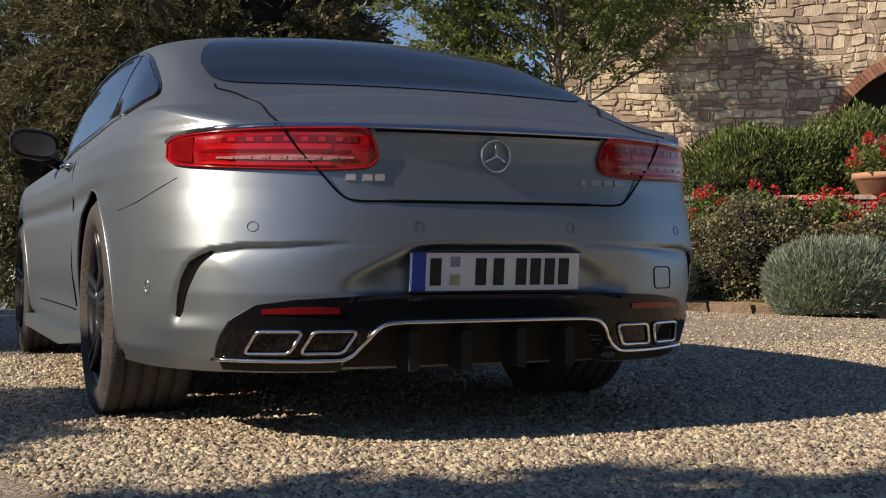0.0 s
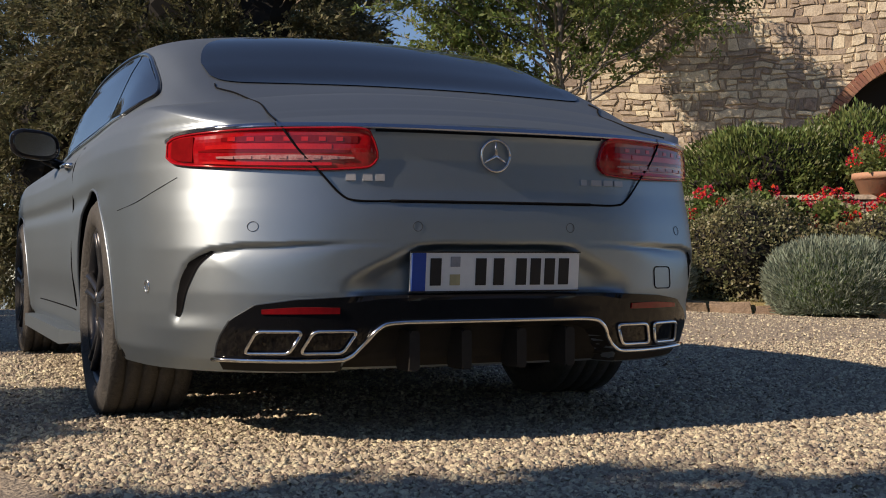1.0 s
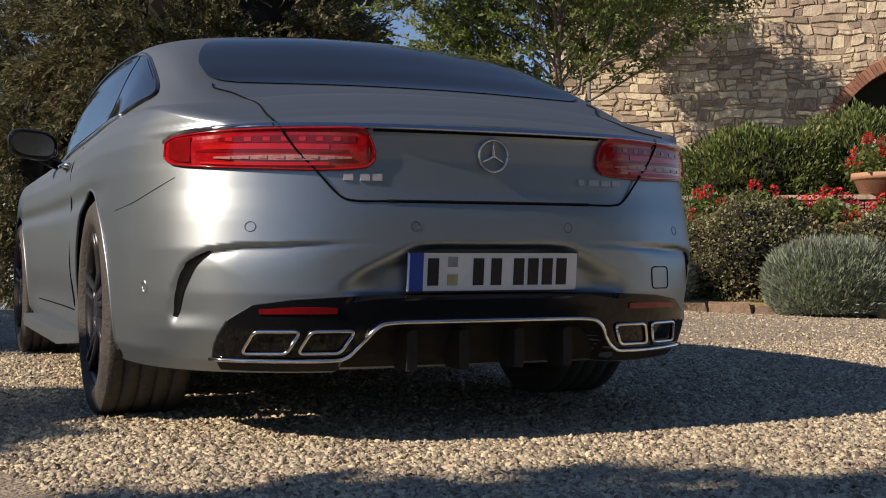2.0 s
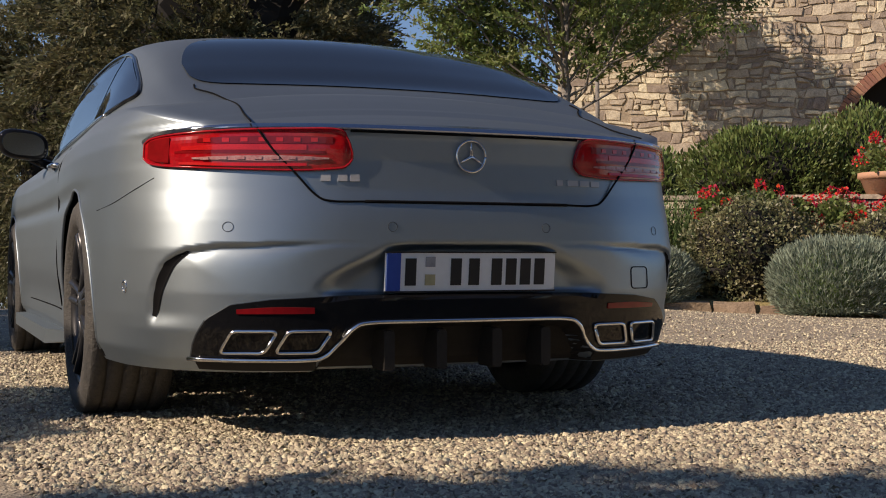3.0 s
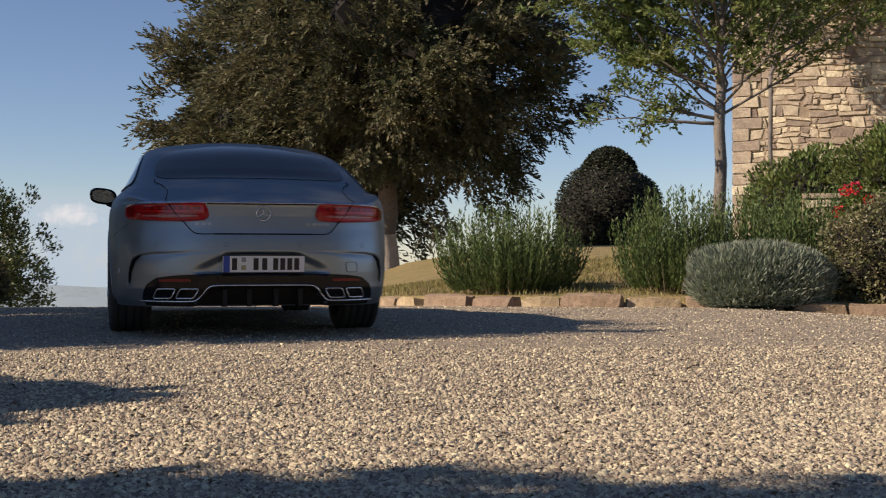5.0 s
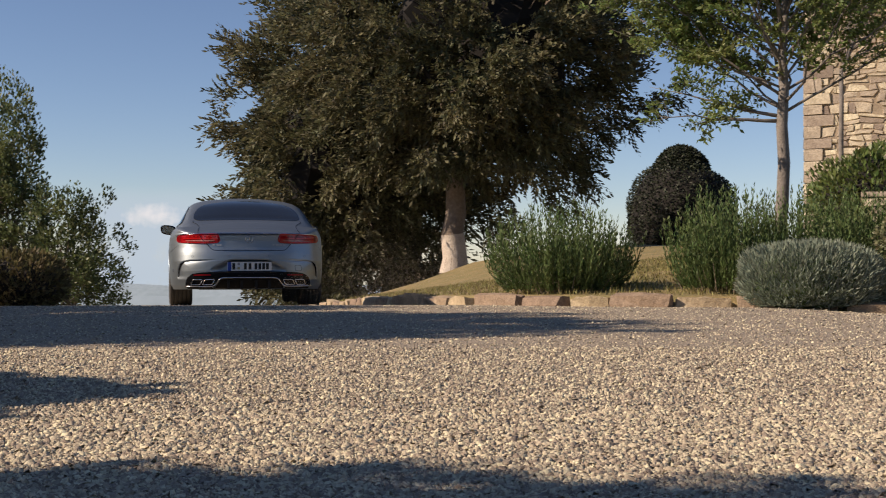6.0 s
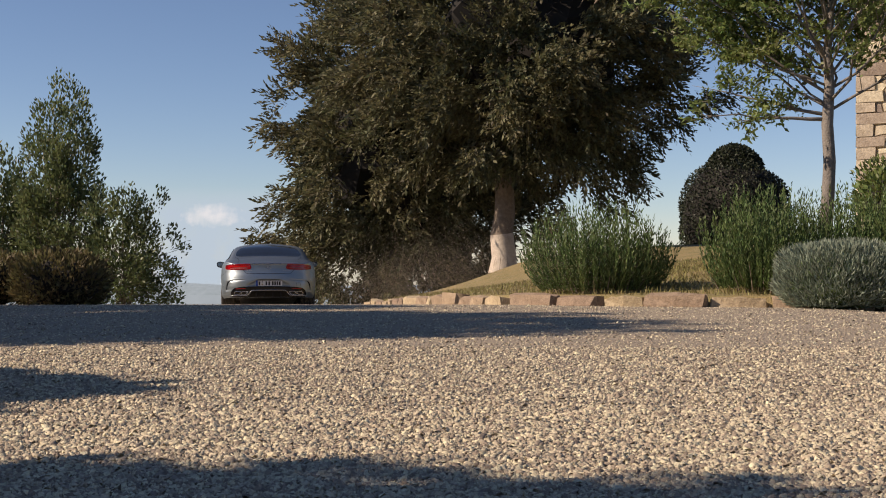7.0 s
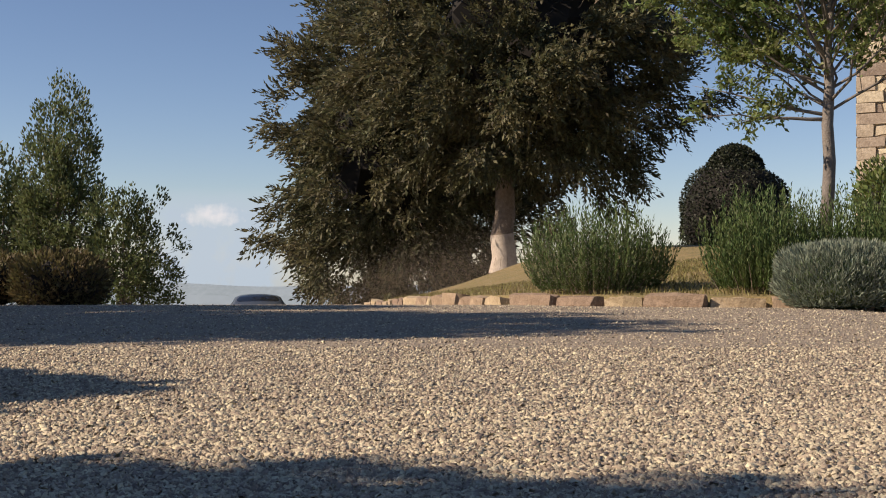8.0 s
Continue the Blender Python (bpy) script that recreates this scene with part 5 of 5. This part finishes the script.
        door = [flank(0.68, 0.33, s, 0.001), flank(0.66, 0.5, s, 0.001), flank(0.70, 0.7, s, 0.001), flank(0.80, 0.86, s, 0.001), flank(0.84, 0.95, s, 0.001)]
        cord("shut_line", owner, spline(door, 5), 0.003, M_SEAM, "door gap")
        cord("shut_line", owner, [flank(y, 0.315, s, 0.001) for y in np.linspace(0.72, 2.2, 14)], 0.003, M_SEAM, "door gap")
        cord("door_handle", owner, [flank(0.92, 0.885, s, 0.004), flank(0.97, 0.888, s, 0.026), flank(1.06, 0.889, s, 0.030), flank(1.13, 0.888, s, 0.004)], 0.011, M_CHROME, "chrome door handle")
        # exhaust tips in the black apron
        for xa, xb in ((0.402, 0.553), (0.545, 0.694)):
            lean = 0.036
            q = [rear(s * xa, 0.320, 0.016), rear(s * (xb - lean), 0.320, 0.016), rear(s * xb, 0.260, 0.016), rear(s * (xa + lean), 0.260, 0.016)]
            ring = rounded(q, 0.016)
            tip = cord("exhaust_tip", owner, ring + [ring[0]], 0.0052, M_CHROME, "rounded chrome exhaust tip", 8)
            c = sum(ring, Vector()) / len(ring)
            vs = ring + [p + Vector((0, 0.10, 0)) for p in ring]
            n = len(ring)
            fs = [(k, (k + 1) % n, n + (k + 1) % n, n + k) for k in range(n)] + [tuple(range(n, 2 * n))]
            part("exhaust_bore", mesh_from("exhaust_bore", vs, fs, M_SEAM), tip)
        # wheel liners and sill
        for cy in (0.0, 2.945):
            arc = [(0.40 * math.cos(a), 0.352 + 0.40 * math.sin(a)) for a in np.linspace(-0.35, math.pi + 0.35, 24)]
            vs = [Vector((s * x, cy + a, b)) for a, b in arc for x in (0.905, 0.52)]
            fs = [(2 * k, 2 * k + 1, 2 * k + 3, 2 * k + 2) for k in range(23)]
            part("wheel_liner", mesh_from("wheel_liner", vs, fs, M_PLASTIC, True), owner, "matt black wheel liner")
            lip = [flank(cy + 0.387 * math.cos(a), 0.352 + 0.387 * math.sin(a), s, 0.000) for a in np.linspace(-0.30, math.pi + 0.30, 40) if 0.352 + 0.387 * math.sin(a) > 0.21]
            cord("arch_lip", owner, lip, 0.005, M_PAINT, "rolled wheel-arch edge", 8)
        bm = bmesh.new()
        bmesh.ops.create_cube(bm, size=1, matrix=Matrix.Translation((s * 0.900, 1.47, 0.200)) @ Matrix.Diagonal((0.10, 2.12, 0.060, 1)))
        bmesh.ops.bevel(bm, geom=bm.edges[:], offset=0.022, segments=3)
        bmesh.ops.bisect_plane(bm, geom=bm.verts[:] + bm.edges[:] + bm.faces[:], plane_co=(0, 0.95, 0), plane_no=(0, 1, 0))
        for q in bm.verts:
            k = step(0.95, 0.42, q.co.y)
            q.co.x -= s * 0.085 * k
            q.co.z = 0.205 + (q.co.z - 0.205) * (1 - 0.6 * k) + 0.02 * k
        part("sill_blade", bm, owner, "silver sill blade", M_PAINT)
        # blade vents at the bumper's corners
        slot = spline([(-0.846, 0.356, 0), (-0.836, 0.43, 0), (-0.817, 0.49, 0), (-0.797, 0.514, 0), (-0.764, 0.534, 0)], 5)
        rows = []
        for i, p in enumerate(slot):
            w = 0.003 + 0.014 * math.sin(math.pi * (0.06 + 0.88 * i / (len(slot) - 1)))
            rows.append([rear(s * -(p.x + dx), p.y - dx * 0.5, 0.003) for dx in (0.0, w * 0.5, w)])
        patch("vent_slot", owner, rows, M_SEAM, "black slot at the bumper corner")
        bm = bmesh.new()
        bmesh.ops.create_uvsphere(bm, u_segments=20, v_segments=14, radius=1)
        for q in bm.verts:
            k = 1 - 0.25 * max(0, q.co.y)
            sx = math.copysign(abs(q.co.x) ** 0.7, q.co.x)
            sz = math.copysign(abs(q.co.z) ** 0.7, q.co.z)
            q.co = Vector((sx * 0.108 * k, q.co.y * (0.07 if q.co.y < 0 else 0.13), (sz * 0.068 + 0.10 * sx * s * 0.12) * k))
            if q.co.y < -0.035:
                q.co.y = -0.035
        mirr = part("wing_mirror", bm, owner, "wing mirror in gloss black housing", M_GLOSS)
        mirr.data.polygons.foreach_set("use_smooth", [True] * len(mirr.data.polygons))
        mirr.location = (s * 0.985, 1.60, 1.022)
        g = [Vector((s * (0.985 + 0.088 * math.copysign(abs(math.cos(a)) ** 0.7, math.cos(a))), 1.563, 1.022 + 0.050 * math.copysign(abs(math.sin(a)) ** 0.7, math.sin(a)) + 0.010 * math.cos(a))) for a in np.linspace(0, 2 * math.pi, 28, endpoint=False)]
        me = mesh_from("mirror_glass", [p - Vector((s * 0.985, 1.60, 1.022)) for p in g], [tuple(range(28))], M_CHROME)
        part("mirror_glass", me, mirr, "mirror glass")
        cord("mirror_arm", owner, [Vector((s * 0.86, 1.66, 0.935)), Vector((s * 0.90, 1.64, 0.945)), Vector((s * 0.95, 1.62, 0.965))], 0.022, M_GLOSS)

    # lip line under the spoiler, boot's lower edge
    cord("shut_line", owner, [rear(x, 0.858, 0.001) for x in np.linspace(-0.35, 0.35, 24)], 0.0035, M_SEAM, "shadow gap under the spoiler")
    cord("shut_line", owner, [rear(x, 0.668, 0.002) for x in np.linspace(-0.31, 0.31, 24)], 0.0042, M_SEAM, "dark gap below the boot lid")

    # black apron, chrome strip, diffuser
    top = [(-0.770, 0.244), (-0.755, 0.290), (-0.72, 0.350), (-0.66, 0.390), (-0.56, 0.404), (-0.40, 0.412), (0.0, 0.418)]
    low = [(-0.770, 0.243), (-0.447, 0.243), (-0.41, 0.255), (-0.345, 0.325), (-0.30, 0.339), (0.0, 0.342)]
    xs = list(np.linspace(-0.770, -0.30, 40)) + list(np.linspace(-0.28, 0, 12))
    zt = np.interp(xs, [p[0] for p in top], [p[1] for p in top])
    zl = np.interp(xs, [p[0] for p in low], [p[1] for p in low])
    rows = [[rear(x, b + (t - b) * j / 10, 0.010) for j in range(11)] for x, t, b in zip(xs, zt, zl)]
    rows += [[Vector((-p.x, p.y, p.z)) for p in r] for r in rows[-2::-1]]
    patch("apron", owner, rows, M_GLOSS, "gloss black lower apron", 0.02)
    # matt black band laid over the skin below the chrome strip
    for mir in (False, True):
        rear_patch("lower_dark_band", owner, [(-0.765, 0.212, 0.240), (-0.62, 0.209, 0.238), (-0.42, 0.208, 0.240)], M_DIFF, 0.006, "matt black band below the chrome strip", 4, 10, 0.02, mir)
    rows = [[rear(x, 0.212 + (b - 0.212) * j / 6, 0.006) for j in range(7)] for x, b in zip(xs, zl) if x > -0.43]
    rows += [[Vector((-p.x, p.y, p.z)) for p in r] for r in rows[-2::-1]]
    patch("diffuser", owner, rows, M_DIFF, "dusty dark diffuser", 0.02)
    for x in (-0.24, -0.085, 0.085, 0.24):
        bm = bmesh.new()
        bmesh.ops.create_cube(bm, size=1, matrix=Matrix.Translation((x, -1.055, 0.262)) @ Matrix.Diagonal((0.030, 0.10, 0.11, 1)))
        bmesh.ops.bevel(bm, geom=bm.edges[:], offset=0.006, segments=2)
        part("diffuser_fin", bm, owner, "", M_DIFF)
    half = spline([(x, z, 0) for x, z in ((-0.775, 0.242), (-0.62, 0.240), (-0.47, 0.240), (-0.42, 0.248), (-0.38, 0.285), (-0.345, 0.325), (-0.30, 0.340), (-0.15, 0.342), (0, 0.342))], 5)
    strip = [rear(p.x, p.y, 0.016) for p in half]
    strip += [Vector((-p.x, p.y, p.z)) for p in strip[-2::-1]]
    cord("chrome_strip", owner, strip, 0.0062, M_CHROME, "chrome strip along the apron", 8)
    for s in (1, -1):
        rear_patch("reflector", owner, [(s * 0.45, 0.366, 0.382), (s * 0.55, 0.366, 0.384), (s * 0.645, 0.366, 0.378)], M_DEEPRED, 0.014, "dark red reflector", 3, 6, 0.006)
        for x, z in ((0.668, 0.598), (0.235, 0.600)):
            c = rear(s * x, z, 0.001)
            ring = [rear(s * (x + 0.013 * math.cos(a)), z + 0.013 * math.sin(a), 0.001) for a in np.linspace(0, 2 * math.pi, 20)]
            cord("parking_sensor", owner, ring, 0.0007, M_RIM, "round parking sensor")
        ring = [flank(-0.70 + 0.012 * math.cos(a), 0.435 + 0.016 * math.sin(a), s, 0.001) for a in np.linspace(0, 2 * math.pi, 20)]
        cord("parking_sensor", owner, ring, 0.0025, M_CHROME, "round parking sensor")
    flap = rounded([rear(0.545, 0.488, 0.001), rear(0.622, 0.488, 0.001), rear(0.628, 0.424, 0.001), rear(0.551, 0.424, 0.001)], 0.014)
    cord("tow_flap", owner, flap + [flap[0]], 0.0018, M_SEAM, "tow-eye cover")

    # number plate: characters as plain bars
    n = (rear(0, 0.43, 0) - rear(0, 0.53, 0)).normalized()
    py = min(rear(0.0, 0.43, 0.012).y, rear(0.0, 0.53, 0.012).y)
    plate = part("number_plate", bmesh.new(), owner, "white number plate with a blue band", M_PLATEW)
    bm = bmesh.new()
    bmesh.ops.create_cube(bm, size=1, matrix=Matrix.Diagonal((0.520, 0.008, 0.110, 1)))
    bmesh.ops.bevel(bm, geom=[e for e in bm.edges if abs(e.verts[0].co.y - e.verts[1].co.y) > 0.005], offset=0.008, segments=3)
    bm.to_mesh(plate.data)
    bm.free()
    plate.matrix_basis = pose(0.005, py - 0.012, 0.477, 6, 0, 0)

    def slab(name, x, z, w, h, m, y=-0.0052, d=0.003, label=""):
        bm = bmesh.new()
        bmesh.ops.create_cube(bm, size=1, matrix=Matrix.Translation((x, y, z)) @ Matrix.Diagonal((w, d, h, 1)))
        part(name, bm, plate, label, m)
    slab("blue_band", -0.236, 0, 0.040, 0.104, M_PLATEB, label="blue band")
    slab("plate_frame", 0, 0.0545, 0.524, 0.004, M_INK)
    slab("plate_frame", 0, -0.0545, 0.524, 0.004, M_INK)
    for x in (-0.186, -0.05, 0.005, 0.075, 0.12, 0.165, 0.21):
        slab("bar", x, 0.0, 0.032, 0.075, M_INK, label="dark bar")
    slab("seal", -0.128, -0.022, 0.03, 0.03, mat("seal_yellow", (0.45, 0.40, 0.22), 0.5), label="round seal")
    slab("seal", -0.128, 0.028, 0.028, 0.028, mat("seal_grey", (0.30, 0.30, 0.32), 0.5))

    # badge and lettering as plain shapes
    ring = [rear(0.002 + 0.044 * math.cos(a), 0.799 + 0.044 * math.sin(a), 0.008) for a in np.linspace(0, 2 * math.pi, 40)]
    bd = cord("badge", owner, ring, 0.0038, M_CHROME, "round chrome badge", 8)
    for a in (90, 210, 330):
        tip = rear(0.002 + 0.040 * math.cos(radians(a)), 0.799 + 0.040 * math.sin(radians(a)), 0.009)
        v, f = tube([rear(0.002, 0.799, 0.010), tip], [0.006, 0.0015], 6)
        part("spoke", mesh_from("spoke", v, f, M_CHROME, True), bd)
    for x0, w in ((-0.418, 0.026), (-0.372, 0.026), (-0.338, 0.026)):
        rear_patch("lettering", owner, [(x0 - w / 2, 0.722, 0.741), (x0 + w / 2, 0.722, 0.741)], M_LETTER, 0.005, "chrome lettering bar", 2, 4, 0.006)
    for x0, w in ((0.290, 0.020), (0.335, 0.036), (0.378, 0.034), (0.418, 0.032)):
        rear_patch("lettering", owner, [(x0 - w / 2, 0.724, 0.740), (x0 + w / 2, 0.724, 0.740)], M_LETTER, 0.005, "chrome lettering bar", 2, 4, 0.006)

    # dark floor pan and rear silencer
    bm = bmesh.new()
    bmesh.ops.create_cube(bm, size=1, matrix=Matrix.Translation((0, 1.45, 0.34)) @ Matrix.Diagonal((1.16, 4.55, 0.28, 1)))
    bmesh.ops.bevel(bm, geom=bm.edges[:], offset=0.05, segments=2)
    part("underbody", bm, owner, "dark underbody", M_PLASTIC)
    wheels = []
    for cy, wd in ((0.0, 0.285), (2.945, 0.255)):
        for s in (-1, 1):
            wheels.append(build_wheel(owner, (s * (0.945 - wd / 2), cy, 0.352), s, wd))
    return owner, wheels


car, wheels = build_car()


# ---- what moves ----
CAR_ROWS = [  # seconds, x, y, z, yaw, pitch
    (0.0, -0.505, 4.655, 0.0, 7.45, 0), (2.2, -0.505, 4.655, 0.0, 7.45, 0), (2.5, -0.520, 4.660, 0.0, 7.45, 0), (3.0, -0.523, 4.680, 0.0, 7.7, 0.05),
    (3.5, -0.522, 4.863, 0.0, 7.95, 0.45), (4.0, -0.560, 5.585, 0.0, 8.6, 0.2), (4.5, -0.695, 6.895, 0.0, 8.9, 0.1), (4.7, -0.80, 7.55, 0.0, 9.0, 0.1),
    (5.2, -1.22, 10.45, 0.0, 9.2, 0.0), (5.5, -1.53, 12.47, -0.02, 9.2, -0.3), (5.8, -1.85, 14.5, -0.065, 9.2, -0.8), (6.0, -2.05, 15.85, -0.095, 8.9, -1.3), (6.5, -2.74, 20.2, -0.28, 8.6, -2.2),
    (7.0, -3.59, 25.3, -0.56, 8.6, -4.2), (7.5, -4.55, 31.3, -1.13, 8.6, -6.3), (8.0, -5.80, 38.6, -1.97, 8.6, -7.2)]


def build_dust():
    """Thin clouds of dust grains that rise behind the rear wheels."""
    rnd = random.Random(9)
    out = []
    for k in range(18):
        t = 5.6 + k * 0.115
        n = 6500
        c = RNG.normal(size=(n, 3)) * np.array([0.5, 0.6, 0.24])
        tri = unit(n * 3).reshape(n, 3, 3) * RNG.uniform(0.0024, 0.0042, (n, 1, 1))
        v = (c[:, None] + tri).reshape(-1, 3)
        f = np.arange(n * 3).reshape(-1, 3)
        owner = thing("dust_puff", "thin pale dust raised from the gravel", "dust", "dust behind the car", kind="stuff")
        part("grains", fast_mesh("grains", v, f, M_DUST), owner)
        out.append((owner, t, rnd.uniform(1.0, 2.0), rnd.uniform(0.2, 0.5)))
    return out


puffs = build_dust()


def motions():
    for ob, t, side, up in puffs:
        x, y = (float(np.interp(t, [r[0] for r in CAR_ROWS], [r[k] for r in CAR_ROWS])) for k in (1, 2))
        x, y = x + side + 0.2, y - 0.8
        g = road_z(y, x)
        rows = [(0.0, pose(x, y, g - 1.6)), (max(0.1, t - 0.25), pose(x, y, g - 1.6)), (t + 0.15, pose(x + 0.1, y, g + up * 0.5, 0, 0, 10)), (8.0 if t < 7.7 else 8.05, pose(x + 0.3 + (8 - t) * 0.35, y - 0.2, g + up + 0.1, 0, 0, 30))]
        walk(ob, rows)
    walk(car, [(t, pose(x, y, z, p, 0, yaw)) for t, x, y, z, yaw, p in CAR_ROWS])
    ts = [r[0] for r in CAR_ROWS]
    way = [0.0]
    for a, b in zip(CAR_ROWS, CAR_ROWS[1:]):
        way.append(way[-1] + math.hypot(b[1] - a[1], b[2] - a[2]))
    times = [0.0, 2.2] + [2.2 + k / 30 for k in range(1, 175)]
    for w in wheels:
        x, y, z = w.location
        walk(w, [(t, pose(x, y, z, -math.degrees(float(np.interp(t, ts, way)) / 0.352), 0, 0)) for t in times])


motions()
